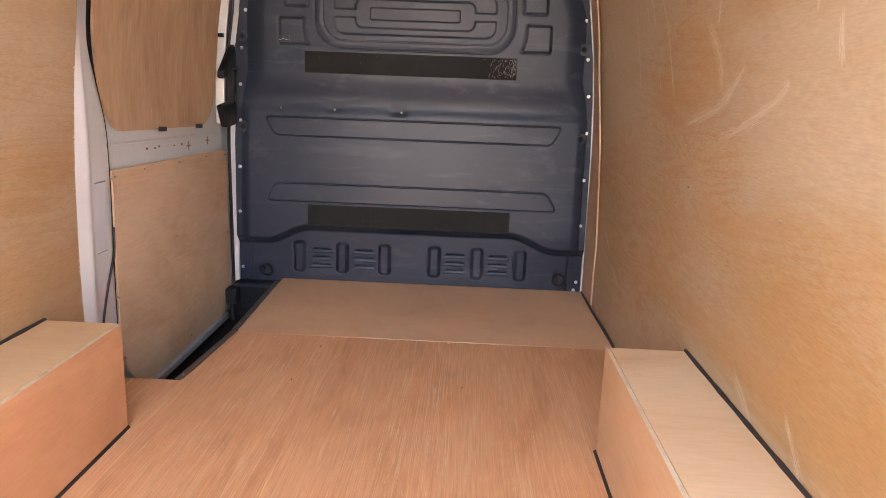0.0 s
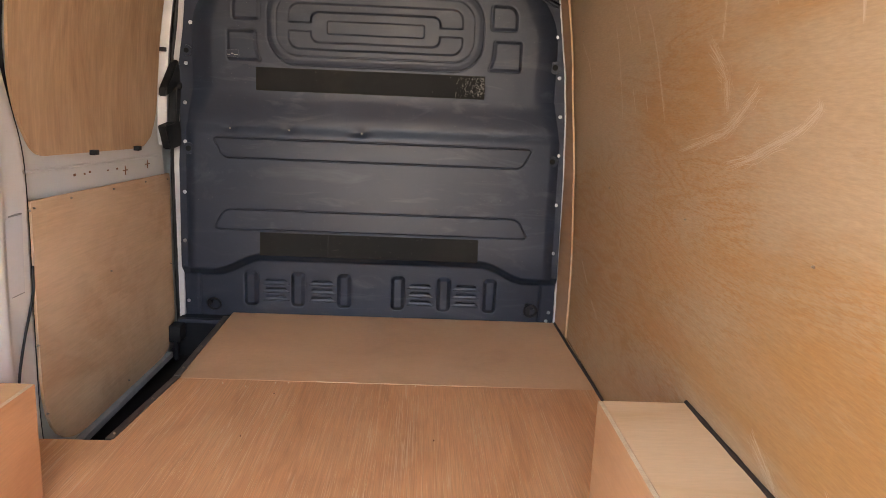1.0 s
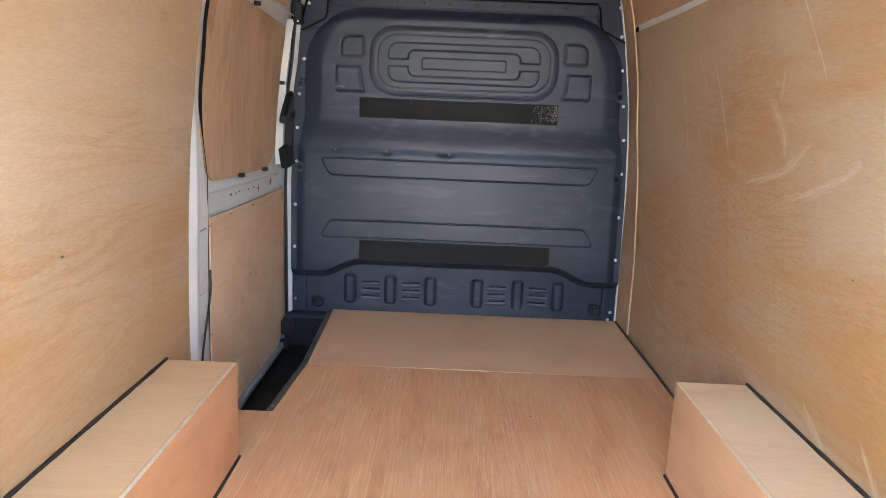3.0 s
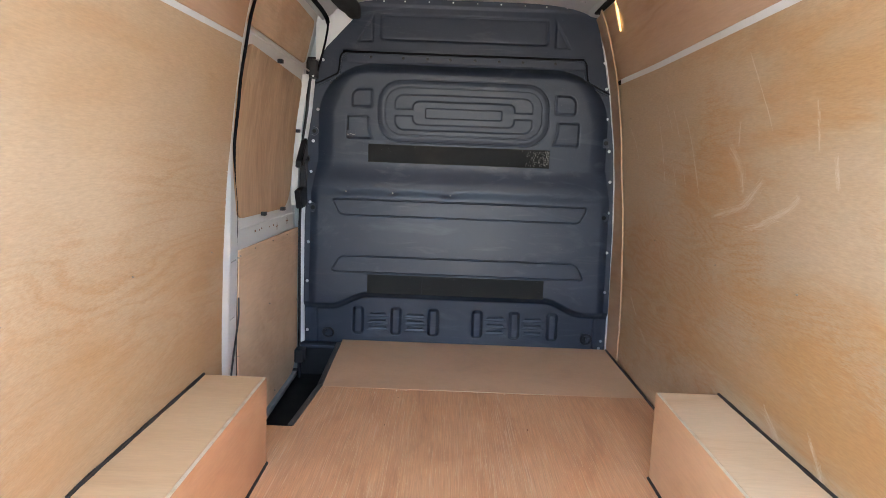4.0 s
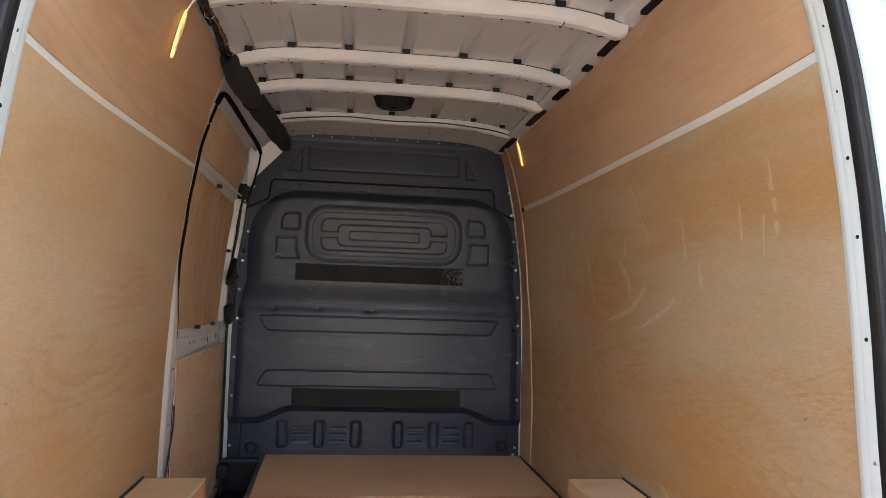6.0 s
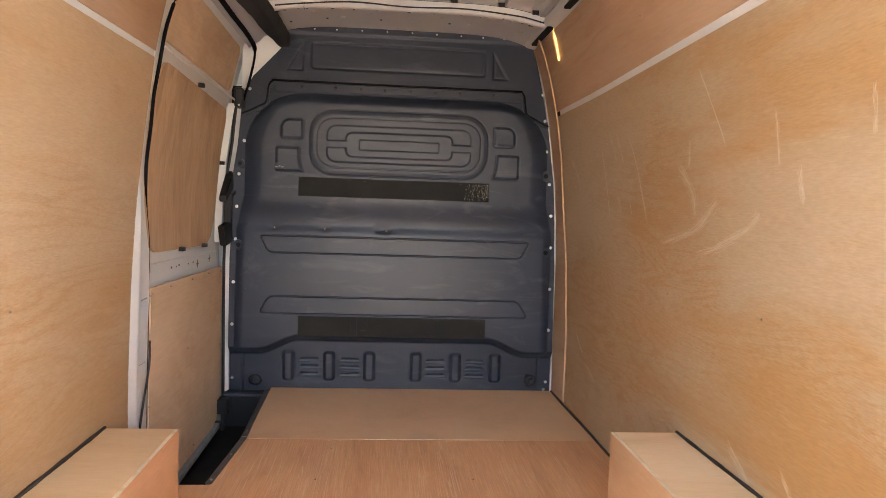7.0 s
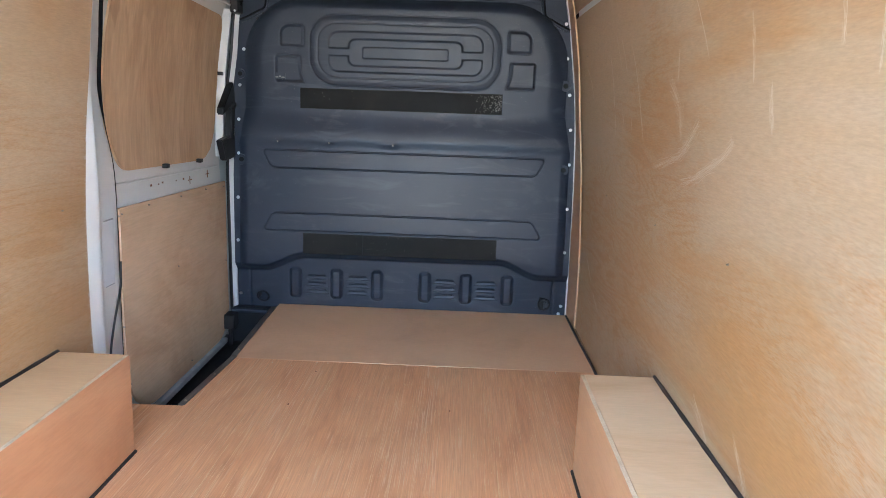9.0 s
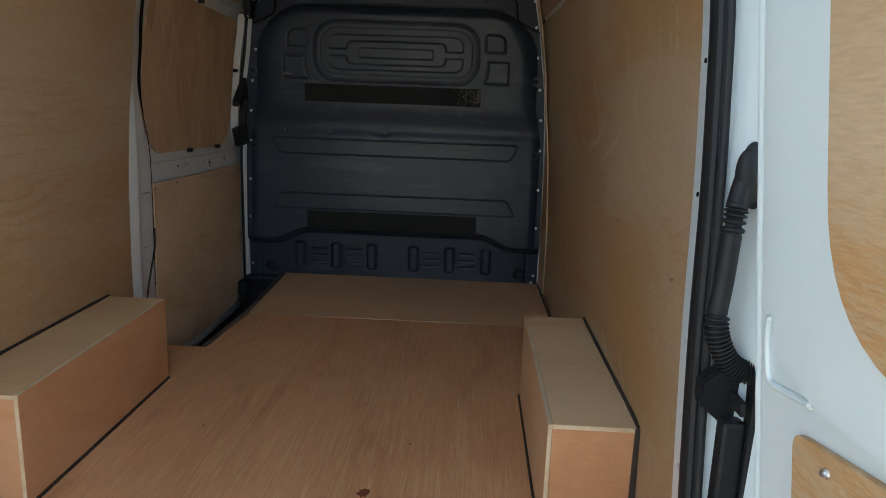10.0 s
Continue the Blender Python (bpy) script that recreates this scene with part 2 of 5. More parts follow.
def finish(ob, mat, parent, label, smooth):
    if mat:
        ob.data.materials.append(mat)
    if smooth:
        ob.data.shade_smooth()
    if parent:
        ob.parent = parent
    if label:
        ob["label"] = label
    return ob


def part(name, bm, mat, parent=None, label="", smooth=False):
    me = bpy.data.meshes.new(name)
    bmesh.ops.recalc_face_normals(bm, faces=bm.faces)
    bm.to_mesh(me)
    bm.free()
    return finish(new(name, me), mat, parent, label, smooth)


def mesh_part(name, verts, faces, mat, parent=None, label="", smooth=True):
    me = bpy.data.meshes.new(name)
    me.from_pydata(verts, [], faces)
    me.update()
    return finish(new(name, me), mat, parent, label, smooth)


def block(x0, x1, y0, y1, z0, z1, bev=0.002, bm=None, seg=2):
    bm = bm or bmesh.new()
    m = Matrix.Translation(((x0 + x1) / 2, (y0 + y1) / 2, (z0 + z1) / 2)) @ Matrix.Diagonal((abs(x1 - x0), abs(y1 - y0), abs(z1 - z0), 1))
    vs = bmesh.ops.create_cube(bm, size=1, matrix=m)["verts"]
    if bev:
        es = list({e for v in vs for e in v.link_edges})
        bmesh.ops.bevel(bm, geom=es, offset=bev, segments=seg, affect="EDGES", profile=0.6)
    return bm


def disc(centre, axis, r, depth, bm=None, seg=16, r2=None, bev=0.0):
    """A cylinder or cone frustum about a centre, along an axis."""
    bm = bm or bmesh.new()
    q = Vector((0, 0, 1)).rotation_difference(Vector(axis).normalized()).to_matrix().to_4x4()
    bmesh.ops.create_cone(bm, cap_ends=True, segments=seg, radius1=r, radius2=r if r2 is None else r2, depth=depth, matrix=Matrix.Translation(centre) @ q)
    return bm


def tube(points, r, bm=None, seg=10, radii=None):
    """A round pipe along a polyline."""
    bm = bm or bmesh.new()
    pts = [Vector(p) for p in points]
    rings = []
    up = Vector((0.13, 0.31, 0.94)).normalized()
    for i, p in enumerate(pts):
        d = (pts[min(i + 1, len(pts) - 1)] - pts[max(i - 1, 0)]).normalized()
        a = d.cross(up)
        if a.length < 0.1:
            a = d.cross(Vector((1, 0, 0)))
        a.normalize()
        b = d.cross(a)
        rr = radii[i] if radii else r
        rings.append([bm.verts.new(p + rr * (math.cos(k * math.tau / seg) * a + math.sin(k * math.tau / seg) * b)) for k in range(seg)])
    for s, t in zip(rings, rings[1:]):
        for k in range(seg):
            bm.faces.new((s[k], s[(k + 1) % seg], t[(k + 1) % seg], t[k]))
    bm.faces.new(rings[0])
    bm.faces.new(rings[-1])
    return bm


def spline(points, n=12):
    """Points of a smooth curve through the given ones."""
    p = [Vector(q) for q in points]
    p = [2 * p[0] - p[1]] + p + [2 * p[-1] - p[-2]]
    out = []
    for i in range(1, len(p) - 2):
        for k in range(n):
            t = k / n
            out.append(0.5 * ((2 * p[i]) + (p[i + 1] - p[i - 1]) * t + (2 * p[i - 1] - 5 * p[i] + 4 * p[i + 1] - p[i + 2]) * t * t + (3 * p[i] - p[i - 1] - 3 * p[i + 1] + p[i + 2]) * t ** 3))
    return out + [p[-2]]


def lerp(x, table):
    """A smooth value between the rows (x, value) of a table."""
    xs, ys = zip(*table)
    return float(np.interp(x, xs, ys))


def shell(name, f, us, vs, thick, mat, parent=None, label="", smooth=True):
    """A sheet through f(u, v) with thickness given by the vector function or constant vector thick; closed all round."""
    nu, nv = len(us), len(vs)
    front = [Vector(f(u, v)) for v in vs for u in us]
    back = [p + Vector(thick(p) if callable(thick) else thick) for p in front]
    n = nu * nv
    faces = []
    for j in range(nv - 1):
        for i in range(nu - 1):
            a, b, c, d = j * nu + i, j * nu + i + 1, (j + 1) * nu + i + 1, (j + 1) * nu + i
            faces += [(a, b, c, d), (n + d, n + c, n + b, n + a)]
    rim = [i for i in range(nu)] + [j * nu + nu - 1 for j in range(1, nv)] + [(nv - 1) * nu + i for i in range(nu - 2, -1, -1)] + [j * nu for j in range(nv - 2, 0, -1)]
    verts = front + back
    for a, b in zip(rim, rim[1:] + rim[:1]):
        k = len(verts)
        verts += [verts[a], verts[b], verts[n + b], verts[n + a]]
        faces.append((k + 1, k, k + 3, k + 2))
    me = bpy.data.meshes.new(name)
    me.from_pydata([tuple(v) for v in verts], [], faces)
    bm = bmesh.new()
    bm.from_mesh(me)
    bmesh.ops.recalc_face_normals(bm, faces=bm.faces)
    bm.to_mesh(me)
    bm.free()
    return finish(new(name, me), mat, parent, label, smooth)


def span(a, b, n):
    return [a + (b - a) * i / n for i in range(n + 1)]


def screw(name, at, axis, parent, r=0.007, mat=None, label=""):
    bm = disc(at, axis, r, 0.004, seg=12, r2=r * 0.8)
    a = Vector(axis).normalized()
    disc(Vector(at) + a * 0.002, axis, r * 0.55, 0.006, bm, seg=6)
    return part(name, bm, mat or ZINC, parent, label)


# ---- the load space: x across, y from the rear opening to the bulkhead, z up from the floor ----
PROFILE = [(-0.25, 0.905), (0.32, 0.905), (0.8, 0.893), (1.0, 0.887), (1.25, 0.868), (1.5, 0.832), (1.7, 0.785), (1.85, 0.735), (1.95, 0.69), (2.02, 0.62)]


def fade(v, a, b):
    t = min(1.0, max(0.0, (v - a) / (b - a)))
    return t * t * (3 - 2 * t)


def wall_x(y, z):
    """Half width of the lined load space."""
    zs, xs = zip(*PROFILE)
    s = sum(lerp(z + d, PROFILE) for d in (-0.06, -0.03, 0, 0.03, 0.06)) / 5
    low = 0.012 * max(0.0, min(1.0, (1.6 - y) / 0.8)) * max(0.0, 1 - z / 0.8)
    return s + low - 0.020 * fade(y, 2.4, 3.2) * fade(z, 0.7, 1.1) - 0.074 * (1 - 0.9 * max(0.0, (z - 0.6) / 1.3) ** 2) * max(0.0, (0.88 - y) / 0.64) ** 1.6


def rear_y(z):
    """The inner edge of the rear opening's flange, which leans forward."""
    return 0.238 + (z - 0.8) * 0.115


LEFT = [(-0.05, 0.880), (0.7, 0.885), (0.95, 0.875), (1.16, 0.873), (1.3, 0.852), (1.48, 0.836), (1.586, 0.823), (1.668, 0.779), (1.82, 0.636), (1.90, 0.623), (1.945, 0.565)]
RIGHT = [(-0.05, 0.884), (0.7, 0.878), (0.95, 0.868), (1.16, 0.852), (1.3, 0.832), (1.48, 0.806), (1.64, 0.775), (1.807, 0.735), (1.90, 0.712), (1.945, 0.690)]
END = 3.35
ground = tagged(mesh_part("ground", [(-400, -400, -0.66), (400, -400, -0.66), (400, 400, -0.66), (-400, 400, -0.66)], [(0, 1, 2, 3)], CONCRETE, smooth=False), "grey concrete yard under the van", "ground", kind="structure")

# added out of view: blocks low sky light and darkens the bulkhead's reflections
unseen_backdrop = tagged(part("unseen_backdrop", block(-32, 32, -11.4, -11.1, -0.655, 2.5, 0.02), BACKDROP_GREY), "added unseen grey wall blocking low light behind the van", "wall", kind="structure")

# floor boards
floor = thing("floor", "reddish plywood load floor with pale scratches and black sealed edges", "floor", "structure")


def board(name, corners, z0, z1, mat, parent, label="", bev=0.001):
    bm = bmesh.new()
    lo = [bm.verts.new((x, y, z0)) for x, y in corners]
    hi = [bm.verts.new((x, y, z1)) for x, y in corners]
    bm.faces.new(hi)
    bm.faces.new(lo[::-1])
    k = len(corners)
    for i in range(k):
        bm.faces.new((lo[i], lo[(i + 1) % k], hi[(i + 1) % k], hi[i]))
    if bev:
        bmesh.ops.bevel(bm, geom=[e for e in bm.edges if all(v.co.z > z1 - 1e-6 for v in e.verts)], offset=bev, segments=2, affect="EDGES")
    return part(name, bm, mat, parent, label)


SEAM = -0.252
board("floor_board", [(SEAM + 0.0003, 0.06), (0.925, 0.06), (0.925, 2.535), (SEAM + 0.0003, 2.535)], -0.018, 0, FLOOR_PLY, floor)
board("floor_board", [(-0.925, 0.06), (SEAM - 0.0003, 0.06), (SEAM - 0.0003, 2.535), (-0.634, 2.535), (-0.664, 2.025), (-0.925, 2.025)], -0.018, 0, FLOOR_PLY, floor)
board("front_floor_board", [(-0.632, 2.520), (0.905, 2.520), (0.905, END), (-0.655, END)], 0.0004, 0.0012, FRONT_PLY, floor, "smoother pinkish plywood sheet lying on the floor", 0)
part("board_edge", block(-0.13, 0.42, 2.5185, 2.5195, 0.0005, 0.0026, 0), PLY_EDGE, floor, "pale bare plywood edge")
part("floor_base", block(-0.655, 0.93, 0.05, END, -0.10, -0.019, 0.002), STEP_BLACK, floor)
part("floor_base", block(-0.93, -0.656, 0.05, 2.022, -0.10, -0.019, 0.002), STEP_BLACK, floor)

# pale scratches drawn along the grain by sliding loads
rng = random.Random(21)
verts, faces = [], []
lanes = [rng.uniform(-0.45, 0.66) for k in range(34)]
for k in range(1500):
    x = rng.choice(lanes) + rng.gauss(0, 0.012) if k % 3 else rng.gauss(0.16, 0.32)
    x = min(0.66, max(-0.62, x))
    y = rng.uniform(0.4, 2.47)
    ln, half, drift = rng.choice((0.015, 0.03, 0.05, 0.09, 0.2)) * rng.uniform(0.7, 1.5), rng.uniform(0.00025, 0.00075), rng.uniform(-0.002, 0.002)
    if y + ln > 2.5 or abs(x - SEAM) < 0.012:
        continue
    o = len(verts)
    for i in range(5):
        w = half * (0.15, 0.8, 1.0, 0.7, 0.1)[i]
        xc = x + drift * i / 4 + rng.uniform(-0.0003, 0.0003)
        verts += [(xc - w, y + ln * i / 4, 0.0003), (xc + w, y + ln * i / 4, 0.0003)]
    faces += [(o + 2 * i, o + 2 * i + 1, o + 2 * i + 3, o + 2 * i + 2) for i in range(4)]
for y0, y1 in ((0.35, 0.92), (0.97, 1.62), (1.66, 2.14), (2.2, 2.49)):
    o = len(verts)
    verts += [(SEAM - 0.0011, y0, 0.0003), (SEAM + 0.0009, y0, 0.0003), (SEAM + 0.0012, y1, 0.0003), (SEAM - 0.0007, y1, 0.0003)]
    faces.append((o, o + 1, o + 2, o + 3))
tagged(mesh_part("scratches", verts, faces, SCRATCH, floor, smooth=False), "pale thin scratches along the grain", kind="stuff")

for x, y in ((-0.277, 2.499), (-0.231, 2.502), (0.231, 2.505), (0.729, 2.50), (-0.463, 2.482), (-0.375, 2.458)):
    screw("floor_screw", (x, y, -0.001), (0, 0, 1), floor, 0.003, PLY_EDGE)
for x, y in ((-0.296, 2.075), (0.293, 2.078), (-0.262, 2.402), (0.30, 1.25), (-0.40, 1.30)):
    screw("floor_screw", (x, y, -0.001), (0, 0, 1), floor, 0.0035, RUST)

rng = random.Random(5)
mesh_part("stain", [(0.192 + (0.016 + rng.uniform(-0.006, 0.008)) * math.cos(a), 0.951 + (0.02 + rng.uniform(-0.006, 0.01)) * math.sin(a), 0.0004) for a in span(0, math.tau, 18)[:-1]], [tuple(range(18))], STAIN, floor, "small dark red-brown stain", False)

# aluminium nosing along the step well
nosing = thing("step_nosing", "dull aluminium angle trim screwed along the edge of the floor", "trim", "structure")
bm = bmesh.new()
for (xa, ya), (xb, yb), z in (((-0.668, 2.03), (-0.638, 2.53), 0.001), ((-0.638, 2.53), (-0.662, 3.27), 0.0045)):
    q = [(xa - 0.012, ya, z), (xa + 0.009, ya, z), (xb + 0.009, yb, z), (xb - 0.012, yb, z)]
    hi = [bm.verts.new((x, y, w + 0.003)) for x, y, w in q]
    lo = [bm.verts.new((x, y, w)) for x, y, w in q]
    bm.faces.new(hi), bm.faces.new(lo[::-1])
    for i in range(4):
        bm.faces.new((lo[i], lo[(i + 1) % 4], hi[(i + 1) % 4], hi[i]))
    q = [(xa - 0.0125, ya, z + 0.003), (xa - 0.0155, ya, z + 0.003), (xb - 0.0155, yb, z + 0.003), (xb - 0.0125, yb, z + 0.003)]
    hi = [bm.verts.new(p) for p in q]
    lo = [bm.verts.new((x, y, -0.035)) for x, y, w in q]
    bm.faces.new(hi), bm.faces.new(lo[::-1])
    for i in range(4):
        bm.faces.new((lo[i], lo[(i + 1) % 4], hi[(i + 1) % 4], hi[i]))
part("angle", bm, TRIM_METAL, nosing)
for x, y, z in ((-0.668, 2.06, 0.0045), (-0.652, 2.32, 0.0045), (-0.642, 2.60, 0.008), (-0.649, 2.84, 0.008), (-0.659, 3.14, 0.008)):
    screw("screw", (x, y, z), (0, 0, 1), nosing, 0.005, OLD_SCREW)

# step well of the sliding door
well = thing("step_well", "black ribbed plastic entry step below the sliding door", "step", "structure")
part("tread", block(-0.96, -0.60, 2.0, END + 0.03, -0.22, -0.195, 0.004), STEP_BLACK, well)
part("riser", block(-0.628, -0.618, 2.0, END, -0.20, -0.022, 0.002), STEP_BLACK, well)
part("rear_riser", block(-0.93, -0.63, 1.99, 2.008, -0.20, -0.022, 0.002), STEP_BLACK, well)
for i in range(7):
    part("rib", block(-0.86, -0.66, 2.25 + i * 0.022, 2.258 + i * 0.022, -0.196, -0.191, 0.001), BULK, well)
part("front_sill", block(-0.90, -0.655, 3.28, END + 0.02, -0.20, -0.016, 0.01), BULK_BLACK, well)
part("sill_lip", block(-0.885, -0.66, 3.25, 3.285, -0.028, -0.008, 0.006), BULK, well)
stop = thing("door_stop_block", "small black rubber stop block beside the sliding door", "door stop")
part("block", block(-0.905, -0.850, 3.18, 3.26, -0.10, -0.022, 0.008), RUBBER, stop)
part("foot", block(-0.892, -0.876, 3.21, 3.235, -0.197, -0.098, 0.004), RUBBER, stop)


# ---- plywood wall lining ----
def lining(name, side, y0, y1, z0, z1, mat, parent, label="", proud=0.0, ny=24, nz=28, rise=0.0, drop=0.0):
    # rise: how far z0 and z1 climb for each metre towards the rear
    def f(u, v):
        z = z0 + (z1 - z0) * v
        a = y0(z) if callable(y0) else y0
        b = y1(z) if callable(y1) else y1
        y = a + (b - a) * u
        z += rise * (3.3 - y) * (1.0 if z0 > 1.4 and z1 < 1.8 else (v if z1 < 1.8 else 1 - v))
        z -= drop * v * max(0.0, y - 0.9)
        return side * (wall_x(y, z) - proud), y, z
    return shell(name, f, span(0, 1, ny), span(0, 1, nz), (side * 0.009, 0, 0), mat, parent, label)


wall_right = thing("wall_right", "tall van side wall lined with warm figured plywood sheets, scuffed with pale scratches", "wall", "structure")
wall_left = thing("wall_left", "van side wall lined with warm figured plywood sheets behind the sliding door", "wall", "structure")
lining("plywood_sheet", 1, rear_y, 3.33, 0.004, 1.496, WALL_PLY, wall_right, rise=0.023)
lining("upper_plywood_sheet", 1, rear_y, 3.33, 1.522, 1.925, UPPER_PLY, wall_right, "darker upper plywood sheet", rise=0.023, drop=0.024)
lining("joint_rail", 1, rear_y, 3.10, 1.490, 1.528, STRIP, wall_right, "grey white metal rail between the sheets", -0.004, rise=0.023)
def batten(u, v):
    z = 0.006 + 1.9 * v
    y = 3.105 + 0.235 * u
    return (wall_x(3.10, z) - 0.010 - 0.008 * fade(z, 0.3, 0.8)) * (1 - u) + (lerp(z, RIGHT) + 0.006) * u, y, z


shell("corner_batten", batten, span(0, 1, 4), span(0, 1, 40), (0.008, 0, 0), UPPER_PLY, wall_right, "narrow plywood corner batten")


def left_edge(z):
    return lerp(z, [(0.0, 1.905), (0.28, 1.893), (0.47, 1.886), (0.715, 1.887), (0.85, 1.897), (1.03, 1.912), (1.17, 1.926), (1.35, 1.928), (1.5, 1.915), (1.7, 1.90), (1.95, 1.885)])


lining("plywood_sheet", -1, rear_y, left_edge, 0.004, 1.482, LEFT_PLY, wall_left)
lining("upper_plywood_sheet", -1, rear_y, left_edge, 1.502, 1.915, UPPER_PLY, wall_left, "darker upper plywood sheet", drop=0.024)
lining("joint_rail", -1, rear_y, left_edge, 1.478, 1.506, STRIP, wall_left, "grey white metal rail between the sheets", -0.004)
for y, z in ((1.20, 0.772), (0.49, 0.78)):
    screw("screw", (wall_x(y, z), y, z), (-1, 0, 0), wall_right, 0.0035, OLD_SCREW)
for y, z in ((1.80, 0.757), (2.55, 0.75), (2.95, 1.32), (1.9, 1.70)):
    screw("screw", (wall_x(y, z), y, z), (-1, 0, 0), wall_right, 0.003, OLD_SCREW)
for y, z in ((0.51, 0.785), (1.12, 0.765), (1.75, 0.74)):
    screw("screw", (-wall_x(y, z), y, z), (1, 0, 0), wall_left, 0.0035, OLD_SCREW)


# white overspray feathering over the edge of the left-hand sheet
rng = random.Random(11)
verts, faces = [], []
for k in range(420):
    z = rng.uniform(0.24, 1.02)
    y = left_edge(z)
    ln, h, up = 0.004 + 0.016 * rng.random() ** 2.5, rng.uniform(0.0003, 0.0009), rng.uniform(-0.003, 0.003)
    o = len(verts)
    verts += [(-wall_x(y, z + dz) + 0.0005, y - dy, z + dz) for dy, dz in ((0, -h), (0, h), (ln, up))]
    faces.append((o, o + 1, o + 2))
tagged(mesh_part("overspray", verts, faces, WHITE, wall_left, smooth=False), "feathered white paint overspray", kind="stuff")


# pale scuffs rubbed into the right-hand sheet, as (width, points along the wall)
SCUFFS = [
    (0.022, [(1.898, 0.919), (1.692, 0.962), (1.591, 0.988), (1.509, 1.036), (1.448, 1.073)]),
    (0.024, [(1.619, 0.905), (1.48, 0.934), (1.378, 0.966), (1.291, 0.996), (1.237, 1.027), (1.227, 1.045)]),
    (0.010, [(2.977, 1.281), (2.88, 1.19), (2.835, 1.114)]),
    (0.007, [(2.40, 1.362), (2.331, 1.229)]), (0.009, [(2.32, 1.351), (2.238, 1.202)]),
    (0.010, [(2.187, 1.333), (2.098, 1.192), (2.005, 0.986)]), (0.012, [(1.626, 1.257), (1.644, 1.173)]),
    (0.010, [(1.14, 1.30), (1.129, 1.155)]), (0.006, [(2.345, 1.132), (2.288, 1.012)]), (0.006, [(2.201, 1.094), (2.166, 1.014)]),
    (0.008, [(1.533, 1.462), (1.391, 1.215)]), (0.012, [(0.785, 1.304), (0.789, 1.203)]), (0.010, [(0.666, 1.268), (0.677, 1.156)]),
    (0.012, [(2.75, 0.30), (2.60, 0.24)]), (0.020, [(1.10, 0.42), (1.02, 0.34), (0.98, 0.25)]),
    (0.016, [(1.05, 1.16), (1.03, 1.06)]), (0.030, [(1.72, 1.18), (1.62, 1.10), (1.60, 1.02)]), (0.012, [(2.52, 1.30), (2.46, 1.10), (2.44, 0.98)]),
    (0.014, [(2.95, 0.42), (2.80, 0.33)]), (0.018, [(0.62, 1.42), (0.60, 1.20)]), (0.026, [(1.36, 0.40), (1.25, 0.33), (1.20, 0.27)]),
]
rng = random.Random(7)
for w, pts in SCUFFS:
    line = spline([(0, y, z) for y, z in pts], 14)
    verts, faces = [], []
    for strand in range(16 + int(w / 0.00028)):
        a = rng.uniform(0, 0.85)
        b = min(1.0, a + rng.uniform(0.08, 0.4))
        off, half = rng.gauss(0, 0.32) * w, rng.uniform(0.0002, 0.0008)
        seg = line[int(a * (len(line) - 1)):int(b * (len(line) - 1)) + 1]
        if len(seg) < 3:
            continue
        o = len(verts)
        for i, q in enumerate(seg):
            t = (seg[min(i + 1, len(seg) - 1)] - seg[max(i - 1, 0)]).normalized()
            nrm = Vector((0, -t.z, t.y))
            k = math.sin(math.pi * i / (len(seg) - 1)) + 0.05
            for c in (-1, 1):
                y, z = (q + nrm * (off * (1 + 0.15 * math.sin(9 * i / len(seg))) + c * half * k))[1:]
                verts.append((wall_x(y, z) - 0.0006, y, z))
        for i in range(len(seg) - 1):
            faces.append((o + 2 * i, o + 2 * i + 1, o + 2 * i + 3, o + 2 * i + 2))
    mesh_part("scuff_mark", verts, faces, SCUFF, wall_right, "pale scuff rubbed into the plywood")


